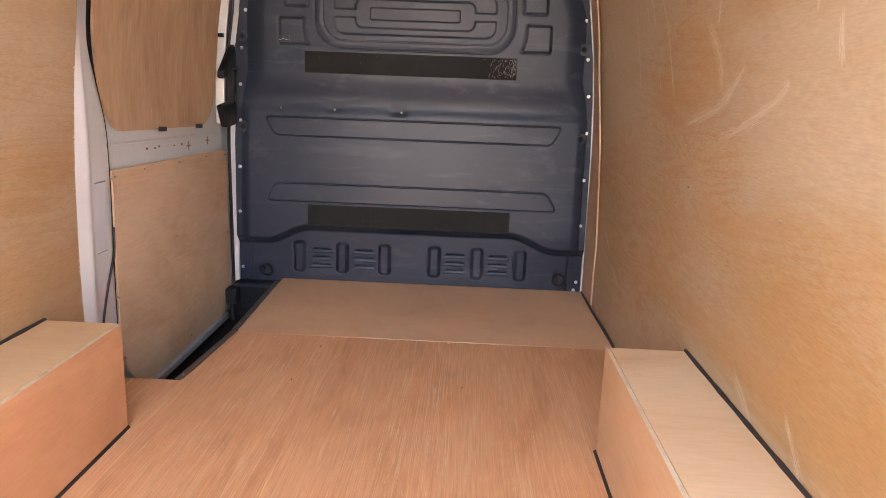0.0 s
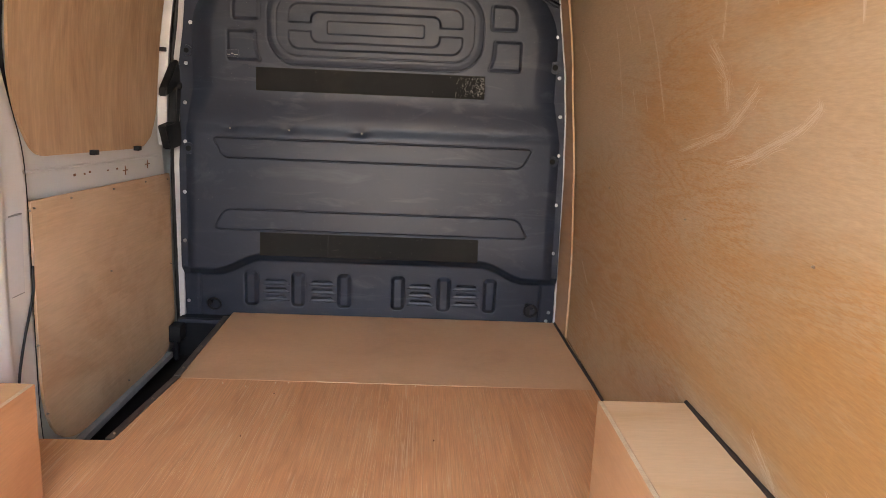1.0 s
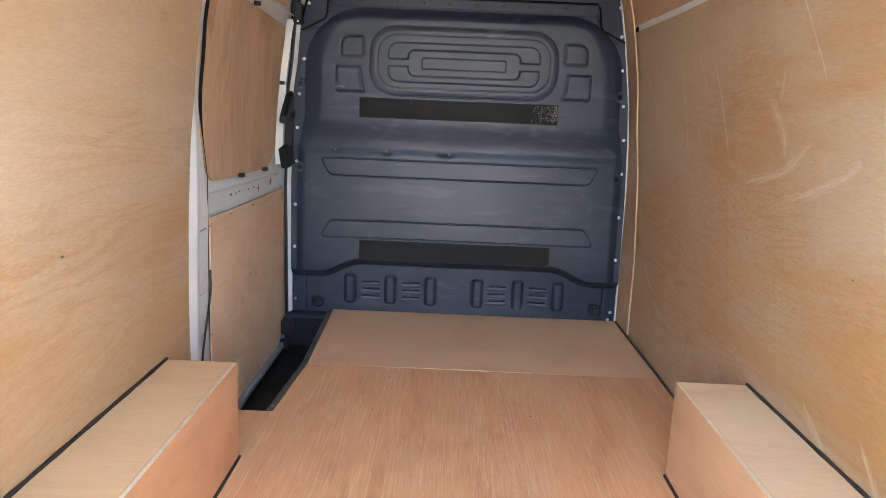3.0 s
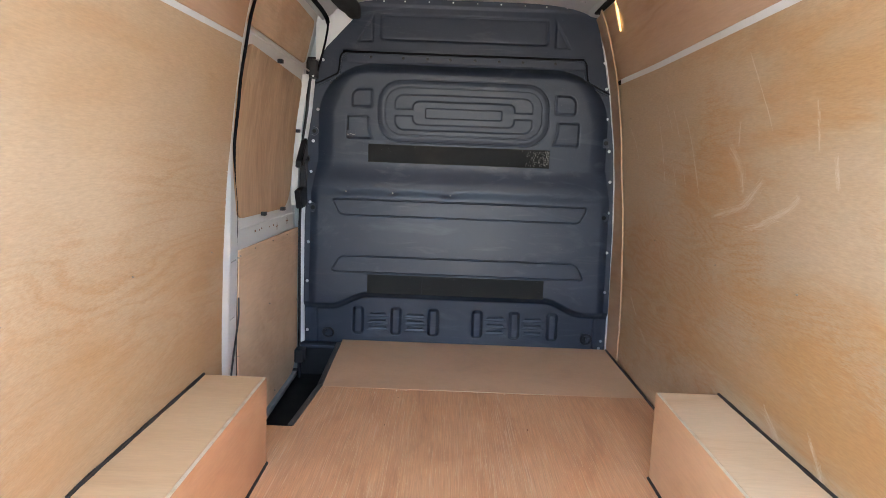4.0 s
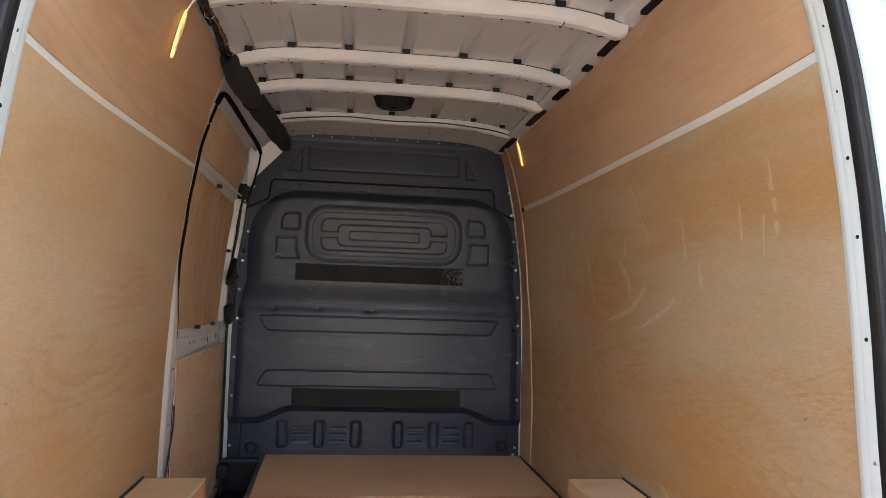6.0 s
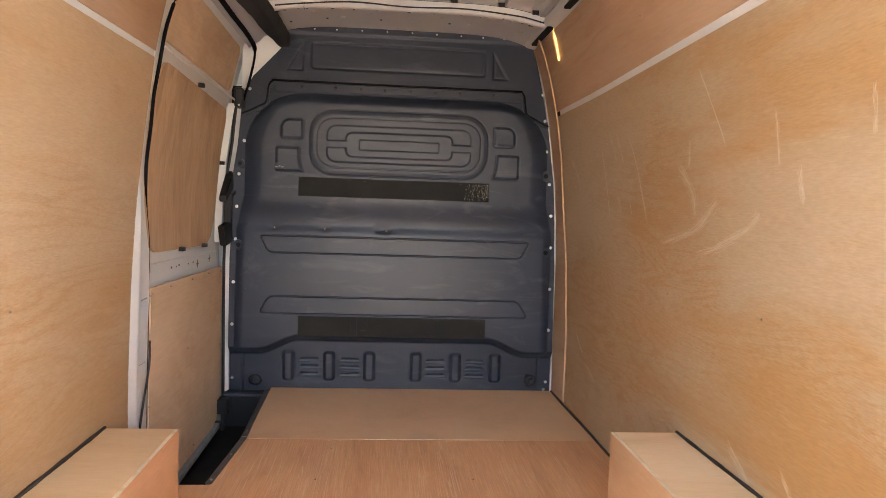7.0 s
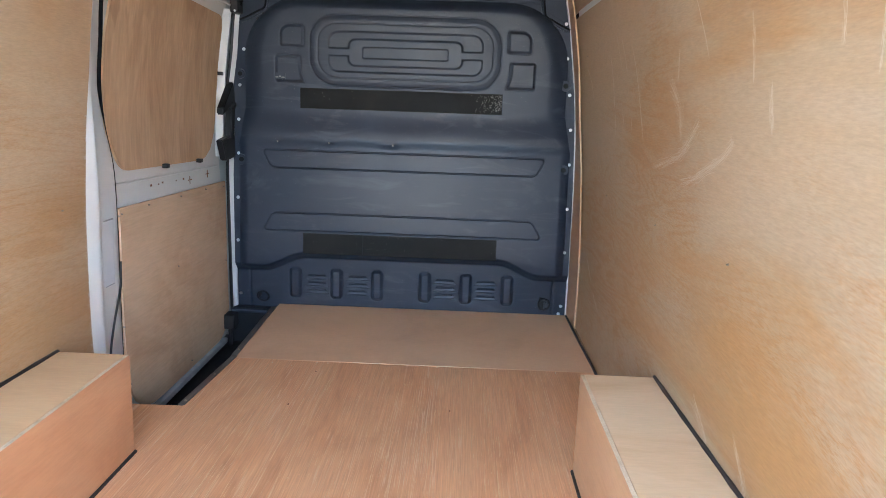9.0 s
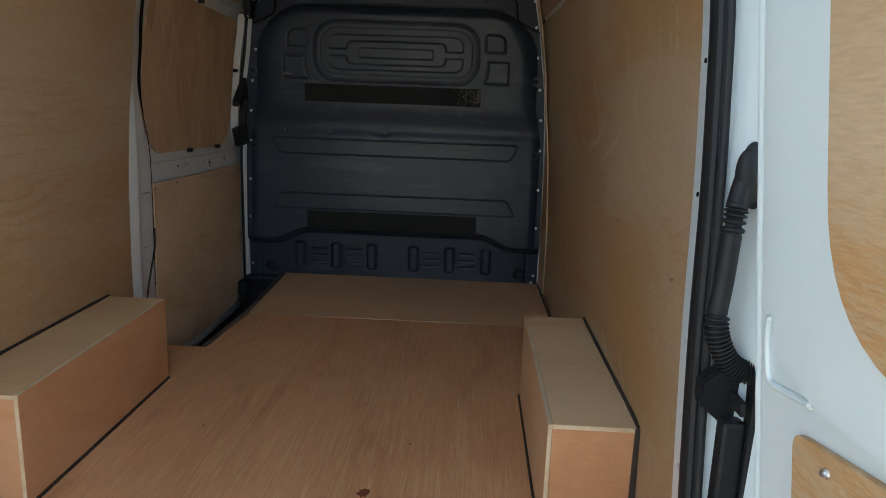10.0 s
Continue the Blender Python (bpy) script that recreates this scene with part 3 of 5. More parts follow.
# ---- wheel arch boxes ----
def arch_box(side):
    b = thing("wheel_arch_box", "boxed-in wheel arch of pale plywood with dark sealed joints", "wheel box", group="wheel arch boxes")
    y0, y1, top, inner, t = 0.79, 1.68, 0.318, 0.68, 0.012
    outer = lambda y: wall_x(y, 0.3) - 0.001
    bm = bmesh.new()
    rows = [(y, inner + 0.0125, outer(y)) for y in span(y0, y1, 8)]
    for z in (top - t, top):
        for y, a, c in rows:
            bm.verts.new((side * a, y, z)), bm.verts.new((side * c, y, z))
    bm.verts.ensure_lookup_table()
    n = len(rows) * 2
    v = bm.verts
    for i in range(len(rows) - 1):
        for o in (0, n):
            bm.faces.new((v[o + 2 * i], v[o + 2 * i + 1], v[o + 2 * i + 3], v[o + 2 * i + 2]))
        bm.faces.new((v[2 * i], v[2 * i + 2], v[n + 2 * i + 2], v[n + 2 * i]))
        bm.faces.new((v[2 * i + 1], v[2 * i + 3], v[n + 2 * i + 3], v[n + 2 * i + 1]))
    for i in (0, n - 2):
        bm.faces.new((v[i], v[i + 1], v[n + i + 1], v[n + i])) if i == 0 else bm.faces.new((v[n - 2], v[n - 1], v[2 * n - 1], v[2 * n - 2]))
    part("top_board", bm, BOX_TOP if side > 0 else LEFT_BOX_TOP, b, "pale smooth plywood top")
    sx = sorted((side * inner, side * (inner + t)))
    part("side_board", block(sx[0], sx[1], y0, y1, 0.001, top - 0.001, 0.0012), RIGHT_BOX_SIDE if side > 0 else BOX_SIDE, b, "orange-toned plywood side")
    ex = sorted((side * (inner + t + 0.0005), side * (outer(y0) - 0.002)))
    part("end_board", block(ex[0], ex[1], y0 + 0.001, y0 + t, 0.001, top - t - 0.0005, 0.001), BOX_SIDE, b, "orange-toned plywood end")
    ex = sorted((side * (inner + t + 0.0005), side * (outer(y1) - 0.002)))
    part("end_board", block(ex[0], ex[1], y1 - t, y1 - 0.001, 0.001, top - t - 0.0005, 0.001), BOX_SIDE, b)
    # bare edges: front of the top board, top and end of the side board
    ex = sorted((side * (inner + t + 0.001), side * (outer(y0) - 0.004)))
    part("bare_edge", block(ex[0], ex[1], y0 - 0.001, y0, top - t + 0.001, top - 0.0015, 0), PLY_EDGE, b, "pale bare plywood edge")
    ex = sorted((side * (inner + 0.001), side * (inner + t - 0.001)))
    part("bare_edge", block(ex[0], ex[1], y0 - 0.001, y0, 0.003, top - 0.002, 0), PLY_EDGE, b, "pale bare plywood edge")
    part("bare_edge", block(ex[0], ex[1], y0 + 0.002, y1 - 0.002, top - 0.001, top + 0.0002, 0), PLY_EDGE, b, "pale bare plywood edge")
    # sealant beads
    bm = bmesh.new()
    tube([(side * (outer(y) - 0.003), y, top + 0.001) for y in span(y0 - 0.004, y1 + 0.003, 16)], 0.0065, bm, 8, [0.0062 + 0.0010 * math.sin(37 * y) for y in span(y0, y1, 16)])
    part("wall_bead", bm, SEALANT, b, "dark brown sealant bead")
    bm = tube([(side * (inner - 0.001), y, 0.001) for y in span(y0 - 0.25, y1, 14)], 0.0065, None, 8)
    part("floor_bead", bm, SEALANT, b, "dark brown sealant bead")
    bm = tube([(side * (outer(y0) - 0.004), y0 - 0.003, z) for z in span(0.001, top, 6)], 0.0085, None, 8)
    part("end_bead", bm, SEALANT, b, "dark brown sealant bead")
    return b


arch_box(1)
arch_box(-1)
bead = thing("floor_edge_bead", "dark sealant bead where the plywood floor meets the wall", "sealant bead", "structure")
part("bead", tube([(wall_x(y, 0.01) - 0.003 - 0.014 * fade(y, 2.2, 3.3), y, 0.005 if y > 2.52 else 0.002) for y in span(1.69, 3.33, 24)], 0.006, None, 8), SEALANT, bead)
bead = thing("floor_edge_bead", "dark sealant bead where the plywood floor meets the wall", "sealant bead", "structure")
part("bead", tube([(wall_x(y, 0.01) - 0.003, y, 0.002) for y in span(0.25, 0.78, 8)], 0.008, None, 8), SEALANT, bead)
bead = thing("floor_edge_bead", "dark sealant bead where the plywood floor meets the wall", "sealant bead", "structure")
part("bead", tube([(-wall_x(y, 0.01) + 0.003, y, 0.002) for y in span(0.25, 0.78, 8)], 0.008, None, 8), SEALANT, bead)

# ---- bulkhead ----
bulkhead = thing("bulkhead", "dark blue-grey moulded plastic bulkhead with pressed ribs, louvres and bolts", "bulkhead")
BY = 3.365


def sstep(d, w):
    """1 inside (d below 0), 0 outside, over a soft band."""
    t = np.clip(0.5 - d / w, 0, 1)
    return t * t * (3 - 2 * t)


def rrect(x, z, cx, cz, hw, hh, r):
    qx, qz = np.abs(x - cx) - hw + r, np.abs(z - cz) - hh + r
    return np.hypot(np.maximum(qx, 0), np.maximum(qz, 0)) + np.minimum(np.maximum(qx, qz), 0) - r


def groove(d, depth, w):
    return -depth * np.exp(-(d / w) ** 2)


def soft(v, table):
    """A curve through (v, value) rows that eases in and out of each."""
    out = np.full_like(v, table[0][1])
    for (a, p), (b, q) in zip(table, table[1:]):
        t = np.clip((v - a) / (b - a), 0, 1)
        out = out + (q - p) * t * t * (3 - 2 * t)
    return out


def seam_z(x):
    return np.interp(np.abs(x + 0.012), [0, 0.668, 0.692, 0.785, 0.9], [1.648, 1.643, 1.535, 1.484, 1.46])


def flange_level(z):
    """How far the bolted edge of the lower moulding stands out."""
    return np.interp(z, [0.25, 0.85, 1.0, 1.6], [0.044, 0.018, 0.022, 0.022])


def relief_lower(x, z):
    """How far the lower moulding stands out towards the load space."""
    ax = np.abs(x)
    roll = 0.205 + 0.075 * sstep(ax - 0.62, 0.22)
    low = sstep(z - roll, 0.055)
    ledge = np.interp(z, [0.28, 0.80, 1.06, 1.52], [0.028, 0.0, 0.0, 0.020]) + soft(z, [(0.842, 0.037), (0.900, 0.0275), (1.045, 0.047)])
    prof = ledge * (1 - low) + 0.006 * low
    half = np.interp(z, [0.86, 1.04], [0.852, 0.814])
    wide = np.interp(z, [0.86, 1.04, 1.40, 1.52], [0.050, 0.10, 0.10, 0.055])
    d = np.where(z > 0.9, rrect(x, z, 0, 0.885, 0.812, 0.70, 0.30), ax - half)
    d = np.where((z > 0.86) & (z < 1.04), ax - half, d)
    m = 1 - np.clip(1 + d / wide, 0, 1) ** 2
    side = flange_level(z) * (1 - low) + 0.006 * low
    h = side * (1 - m) + prof * m
    h += groove(ax - 0.812, 0.006, 0.006) * sstep(z - roll + 0.02, 0.04)
    # lip below the seam with the upper panel
    lip = seam_z(x) - 0.052
    h += 0.005 * sstep(lip - z, 0.012) * sstep(ax - 0.665, 0.02) + groove(z - lip, 0.003, 0.004) * sstep(ax - 0.66, 0.03)
    # oval pressing in the upper field
    cz = 1.332
    h += groove(rrect(x, z, 0, cz, 0.477, 0.170, 0.13), 0.0030, 0.0042)
    h += 0.0025 * sstep(rrect(x, z, 0, cz, 0.462, 0.155, 0.12), 0.02)
    h += groove(rrect(x, z, 0, cz, 0.437, 0.131, 0.095), 0.0018, 0.0036)
    ring = sstep(rrect(x, z, 0, 1.327, 0.382, 0.096, 0.05), 0.013)
    cap = sstep(rrect(x, z, 0, 1.325, 0.283, 0.064, 0.035), 0.013)
    bridge = sstep(np.abs(z - 1.325) - 0.018, 0.010)
    h -= 0.0045 * ring * (1 - np.maximum(cap, bridge))
    h -= 0.0042 * sstep(rrect(x, z, 0, 1.325, 0.212, 0.027, 0.008), 0.007)
    # corner pads
    outer = np.where((ax > 0.566) & (z > 1.397), 0.052, 0.016)
    d = rrect(ax, z, 0.566, 1.397, 0.060, 0.054, outer)
    h += groove(d, 0.0022, 0.0038) + 0.004 * sstep(d + 0.010, 0.010)
    flare = np.where(ax < 0.588, 0.024 * np.clip((1.26 - z) / 0.09, 0, 1) ** 2, 0)
    d = rrect(ax + flare, z, 0.588, 1.236, 0.064, 0.067, 0.015)
    h += groove(d, 0.0022, 0.0038) + 0.004 * sstep(d + 0.010, 0.010)
    # two long flat panels
    for zc, hh, e0, e1 in ((0.785, 0.045, 0.683, 0.730), (0.460, 0.046, 0.727, 0.675)):
        edge = e0 + (e1 - e0) * np.clip((z - zc + hh) / (2 * hh), 0, 1)
        qz, qx = np.abs(z - zc) - hh + 0.022, (ax - edge) * 0.88 + 0.022
        d = np.hypot(np.maximum(qx, 0), np.maximum(qz, 0)) + np.minimum(np.maximum(qx, qz), 0) - 0.022
        h += groove(d, 0.0060, 0.0027) + 0.002 * sstep(d, 0.006)
    # upright ribs and louvres by the floor
    for cx in (0.128, 0.347, 0.568):
        d = rrect(ax, z, cx, 0.122, 0.028, 0.079, 0.018)
        h += 0.016 * sstep(d + 0.004, 0.020) + groove(d - 0.006, 0.002, 0.003)
    for cx in (0.2345, 0.4535):
        for zc in (0.157, 0.117, 0.077):
            dz = z - zc
            inside = sstep(np.abs(ax - cx) - 0.058 + 0.9 * (dz + 0.008), 0.008)
            hood = np.clip((0.004 - dz) / 0.013, 0, 1) * np.clip((dz + 0.0105) / 0.0025, 0, 1)
            h += 0.0034 * inside * hood + groove(dz - 0.0075, 0.009, 0.0032) * inside
            h += groove(dz + 0.0125, 0.004, 0.0018) * inside
    # dents in the ledge and a gentle unevenness
    for dx in (-0.651, -0.385, -0.09, -0.056):
        h -= 0.0055 * np.exp(-(((x - dx) / 0.026) ** 2 + ((z - 0.872) / 0.018) ** 2))
    h += 0.0015 * np.sin(7.1 * x + 1.3) * np.sin(5.3 * z + 0.4) * m
    return h


def moulding(name, zs, nu, relief, proud, keep, mat, label):
    lw = np.interp(zs, *zip(*LEFT))
    rw = np.interp(zs, *zip(*RIGHT))
    u = np.linspace(0, 1, nu)
    x = -lw[:, None] + (lw + rw)[:, None] * u[None, :]
    z = np.repeat(zs[:, None], nu, axis=1)
    y = BY - proud - relief(x, z)
    verts = np.stack([x, y, z], -1).reshape(-1, 3)
    n = len(zs)
    j, i = np.meshgrid(np.arange(n - 1), np.arange(nu - 1), indexing="ij")
    a = (j * nu + i).ravel()
    quads = np.stack([a, a + 1, a + nu + 1, a + nu], 1)
    mid = verts[quads].mean(1)
    quads = quads[keep(mid[:, 0], mid[:, 2])]
    return mesh_part(name, verts.tolist(), quads.tolist(), mat, bulkhead, label)


def relief_upper(x, z):
    ax = np.abs(x + 0.012)
    h = 0.006 * sstep(rrect(x, z, -0.012, 1.79, 0.462, 0.066, 0.015) * -1, 0.012) - 0.006
    h += groove(rrect(x, z, -0.012, 1.79, 0.462, 0.066, 0.015), 0.0032, 0.006)
    tri = np.maximum(np.maximum(0.512 - ax, 1.712 - z), (z - 1.712) * 0.50 + (ax - 0.585) * 0.85)
    h += groove(tri, 0.0045, 0.005) - 0.006 * sstep(tri, 0.01)
    h += 0.006 * sstep(1.905 - z, 0.02)
    h += 0.012 * sstep(z - seam_z(x) - 0.012, 0.02)
    return h


moulding("lower_moulding", np.concatenate([np.linspace(-0.03, 0.05, 34), np.linspace(0.0515, 0.20, 120), np.linspace(0.202, 1.70, 640)]), 800, relief_lower, 0.0, lambda x, z: z < seam_z(x) + 0.02, BULK, "moulded lower panel with an oval pressing")
moulding("upper_moulding", np.linspace(1.44, 1.945, 130), 260, relief_upper, 0.010, lambda x, z: z > seam_z(x), BULK, "upper panel with a shallow rectangular pressing")
part("back_plate", block(-0.90, 0.90, BY + 0.045, BY + 0.06, -0.2, 1.62, 0.002), BULK_BLACK, bulkhead)
part("back_plate", block(-0.64, 0.72, BY + 0.045, BY + 0.06, 1.625, 2.0, 0.002), BULK_BLACK, bulkhead)
for x0, x1, z0, z1, h0, h1, lab in ((-0.527, 0.492, 1.045, 1.146, 0.0472, 0.0507, "black adhesive strip, scratched and torn at one end"), (-0.514, -0.20, 0.296, 0.404, 0.0641, 0.0583, "black adhesive strip with worn spots"), (-0.199, 0.498, 0.296, 0.404, 0.0641, 0.0583, "black adhesive strip with worn spots")):
    bm = block(x0, x1, BY - 0.0022, BY + 0.004, z0, z1, 0.0008)
    for v in bm.verts:
        v.co.y -= h0 + (h1 - h0) * (v.co.z - z0) / (z1 - z0)
    part("adhesive_strip", bm, TAPE, bulkhead, lab)
rng = random.Random(3)
verts, faces = [], []
for n in range(170):
    x = 0.487 - 0.13 * rng.random() ** 1.8 if n < 160 else rng.uniform(-0.5, 0.34)
    z = rng.uniform(1.052, 1.138)
    a = rng.choice((0.1, 1.2, 1.57, 1.7, -0.3)) + rng.uniform(-0.3, 0.3)
    ln = rng.uniform(0.003, 0.016) * (0.5 if n >= 160 else 1)
    d, e = Vector((math.cos(a), 0, math.sin(a))) * ln / 2, Vector((-math.sin(a), 0, math.cos(a))) * rng.uniform(0.0003, 0.0010)
    c = Vector((x, BY - 0.0499 - 0.0347 * (z - 1.045), min(1.136, max(1.054, z))))
    o = len(verts)
    verts += [c - d - e, c + d - e * 0.3, c + d * 0.8 + e, c - d * 0.7 + e]
    faces.append((o, o + 1, o + 2, o + 3))
tagged(mesh_part("torn_adhesive", verts, faces, TEAR, bulkhead, smooth=False), "pale shreds of torn adhesive", kind="stuff")
verts, faces = [], []
for n in range(60):
    x, z = (rng.gauss(-0.17, 0.05) if n < 28 else rng.uniform(-0.50, 0.485)), rng.choice((0.300, 0.306, 0.33, 0.36, 0.395)) + rng.uniform(-0.004, 0.006)
    a, ln = rng.uniform(0, 3.1), rng.uniform(0.002, 0.009)
    d, e = Vector((math.cos(a), 0, math.sin(a))) * ln / 2, Vector((-math.sin(a), 0, math.cos(a))) * rng.uniform(0.0003, 0.0009)
    c = Vector((x, BY - 0.0669 + 0.0538 * (z - 0.296), z))
    o = len(verts)
    verts += [c - d - e, c + d - e * 0.3, c + d * 0.8 + e, c - d * 0.7 + e]
    faces.append((o, o + 1, o + 2, o + 3))
tagged(mesh_part("torn_adhesive", verts, faces, DULL_TEAR, bulkhead, smooth=False), "dull shreds of torn adhesive", kind="stuff")
BOLTS = [(-0.818, 1.326), (-0.842, 1.150), (-0.852, 0.978), (-0.856, 0.804), (-0.862, 0.575), (-0.864, 0.349), (-0.866, 0.051), (0.775, 1.639), (0.790, 1.497), (0.806, 1.331), (0.830, 1.154), (0.846, 0.982), (0.851, 0.806), (0.855, 0.577), (0.856, 0.349), (0.860, 0.049), (0.850, 0.006), (-0.795, 1.60)]
for x, z in BOLTS:
    screw("bolt", (x, BY - (0.012 if z > 1.52 else float(flange_level(z)) + 0.002 if z > 0.26 else 0.008), z), (0, -1, 0), bulkhead, 0.009, ZINC, "zinc bolt head")
for i, x in enumerate((-0.576, -0.463, -0.347, -0.214, -0.081, 0.052, 0.183, 0.315, 0.433, 0.547)):
    screw("bolt", (x, BY - 0.012, 1.925 + 0.006 * math.cos(3 * x)), (0, -1, 0), bulkhead, 0.008, ZINC, "zinc bolt head")
for x in (-0.527, -0.348, -0.213, -0.087, 0.051, 0.185, 0.317, 0.497):
    screw("plastic_stud", (x, BY - 0.0285, 1.622), (0, -1, 0), bulkhead, 0.0085, BULK_BLACK)
# black tubes for the seam's shadow over the lower moulding, with a raised lip beside
def seam_line(d, y):
    return spline([(sx * (0.668 * k - (d if k == 1 else 0)) - 0.012, BY - y, 1.648 - d) for sx, k in ((-1, 1), (-1, 0.5), (1, 0), (1, 0.5), (1, 1))], 6)


def seam_corner(side, d, y):
    pts = [(0.640, 1.648), (0.668, 1.643), (0.684, 1.620), (0.690, 1.570), (0.700, 1.530), (0.735, 1.510), (0.785, 1.484), (0.822, 1.468)]
    return spline([(side * (x - d) - 0.012, BY - y, z - d) for x, z in pts], 5)


part("seam_shadow", tube(seam_line(0.0, 0.027), 0.0060, None, 8), SEAL_SHADOW_BLACK, bulkhead, "black tube standing for the shadow in the open seam", True)
for sx in (-1, 1):
    part("seam_shadow", tube(seam_corner(sx, 0.0, 0.023), 0.0045, None, 8), SEAL_SHADOW_BLACK, bulkhead, "black tube standing for the shadow in the open seam", True)
    part("seam_lip", tube(seam_corner(sx, 0.011, 0.024), 0.0040, None, 8), BULK, bulkhead, "", True)
part("seam_lip", tube(seam_line(0.011, 0.025), 0.0035, None, 8), BULK, bulkhead, "", True)
for x, z in ((-0.651, 0.873), (-0.385, 0.873), (-0.056, 0.871)):
    screw("rivet", (x, BY - 0.0300, z), (0, -1, 0), bulkhead, 0.0045, OLD_SCREW)
for x, z in ((-0.745, 1.475), (-0.715, 1.50), (-0.675, 1.515), (0.735, 1.475), (0.705, 1.49), (0.665, 1.515)):
    screw("plastic_stud", (x, BY - 0.027, z), (0, -1, 0), bulkhead, 0.008, BULK_BLACK)


def lug(x, z, r):
    bm = disc((x, BY - 0.023, z), (0, -1, 0), r, 0.024, seg=24, r2=r * 0.86)
    boss = part("lug", bm, BULK, bulkhead)
    bm = disc((x, BY - 0.035, z), (0, -1, 0), r * 0.42, 0.004, seg=16)
    part("lug_hole", bm, DARK_HOLE, boss)


lug(0.805, 1.198, 0.030)
lug(0.822, 0.778, 0.030)
lug(-0.835, 1.205, 0.026)
lug(-0.838, 0.775, 0.030)
# a label plate with unreadable print
label_plate = part("label_plate", block(-0.652, -0.598, BY - 0.0605, BY - 0.045, 1.184, 1.215, 0.001), BULK, bulkhead, "small label plate with worn marks")
for i, (a, b) in enumerate(((-0.648, -0.636), (-0.632, -0.622), (-0.619, -0.603))):
    part("print_bar", block(a, b, BY - 0.0615, BY - 0.0603, 1.192 + 0.004 * (i % 2), 1.196 + 0.005 * (i % 2), 0), TEAR, label_plate)


def ring(cx, y, z, r, thick, tilt):
    pts = [(cx + r * math.cos(a), y - 0.012 * math.sin(a) * tilt, z + r * math.sin(a)) for a in span(0, math.tau, 24)]
    return tube(pts, thick, None, 8)


hookring = thing("lashing_ring", "black lashing ring hanging from the bulkhead foot", "lashing ring", group="lashing rings")
part("ring", ring(-0.738, BY - 0.034, 0.047, 0.030, 0.0055, 1), BULK_BLACK, hookring, smooth=True)
part("base", disc((-0.765, BY - 0.012, 0.05), (0, -1, 0), 0.014, 0.03, seg=16), BULK_BLACK, hookring)
hookring = thing("lashing_ring", "black D-shaped lashing ring folded in its recess", "lashing ring", group="lashing rings")
part("ring", ring(0.768, BY - 0.028, 0.060, 0.029, 0.0065, 0.3), BULK_BLACK, hookring, smooth=True)
part("base", block(0.742, 0.766, BY - 0.026, BY, 0.030, 0.092, 0.006), BULK_BLACK, hookring)
part("boss", disc((0.778, BY - 0.014, 0.06), (0, -1, 0), 0.010, 0.02, seg=14), BULK, hookring)

# ---- ceiling ----
def roof_z(x):
    return 1.991 - 0.053 * (abs(x) / 0.68) ** 5


beads = [-0.625, -0.46, -0.235, -0.005, 0.23, 0.455, 0.62]
ceil_verts, ceil_faces = [], []


def add_grid(f, us, vs):
    o = len(ceil_verts)
    for v in vs:
        for u in us:
            ceil_verts.append(f(u, v))
    n = len(us)
    for j in range(len(vs) - 1):
        for i in range(n - 1):
            ceil_faces.append((o + j * n + i, o + j * n + i + 1, o + (j + 1) * n + i + 1, o + (j + 1) * n + i))


BOWS = [(0.535, 0.595), (1.183, 1.243), (1.805, 1.865), (2.245, 2.305), (2.89, 2.945)]


def skin(u, v):
    z = roof_z(u)
    ahead = min([a - v for a, b in BOWS if a > v - 0.001] + [9.0])
    rise = 0.030 * max(0.0, 1 - ahead / 0.34) ** 0.8
    lip = 0.010 * max(0.0, 1 - ahead / 0.03)
    for b in beads:
        z += rise * math.exp(-((u - b) / (0.019 + 0.004 * min(1.0, ahead / 0.2))) ** 8)
    return u, v, z - lip


ys = []
for (a, b), (c, d) in zip([(0, 0.12)] + BOWS, BOWS + [(END + 0.02, 0)]):
    ys += span(b - 0.02, c - 0.20, 4)[:-1] + span(c - 0.20, c - 0.001, 16) if c - b > 0.25 else span(b - 0.02, c - 0.001, 14)
add_grid(skin, span(-0.70, 0.70, 280), ys)
for a, b in BOWS:
    prof = [(a, 0.008), (a - 0.004, 0.016), (a + 0.004, 0.050), (a + 0.012, 0.058), (b - 0.026, 0.062), (b - 0.020, 0.060), (b - 0.004, 0.056), (b, 0.050), (b + 0.004, 0.010)]
    add_grid(lambda u, k: (u, prof[k][0], roof_z(u) - prof[k][1] * (1 - 0.35 * max(0.0, (abs(u) - 0.655) / 0.03))), span(-0.685, 0.685, 60), range(len(prof)))
add_grid(lambda u, v: (u, 2.94 + v * (END + 0.03 - 2.94), roof_z(u) - 0.050 + 0.012 * math.sin(3.14 * v)), span(-0.68, 0.68, 40), span(0, 1, 10))
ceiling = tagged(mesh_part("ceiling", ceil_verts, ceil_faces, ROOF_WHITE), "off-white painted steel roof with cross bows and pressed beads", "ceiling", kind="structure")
ceiling.data.set_sharp_from_angle(angle=radians(28))


def rail_drop(y):
    return 0.022 * max(0.0, y - 1.1)


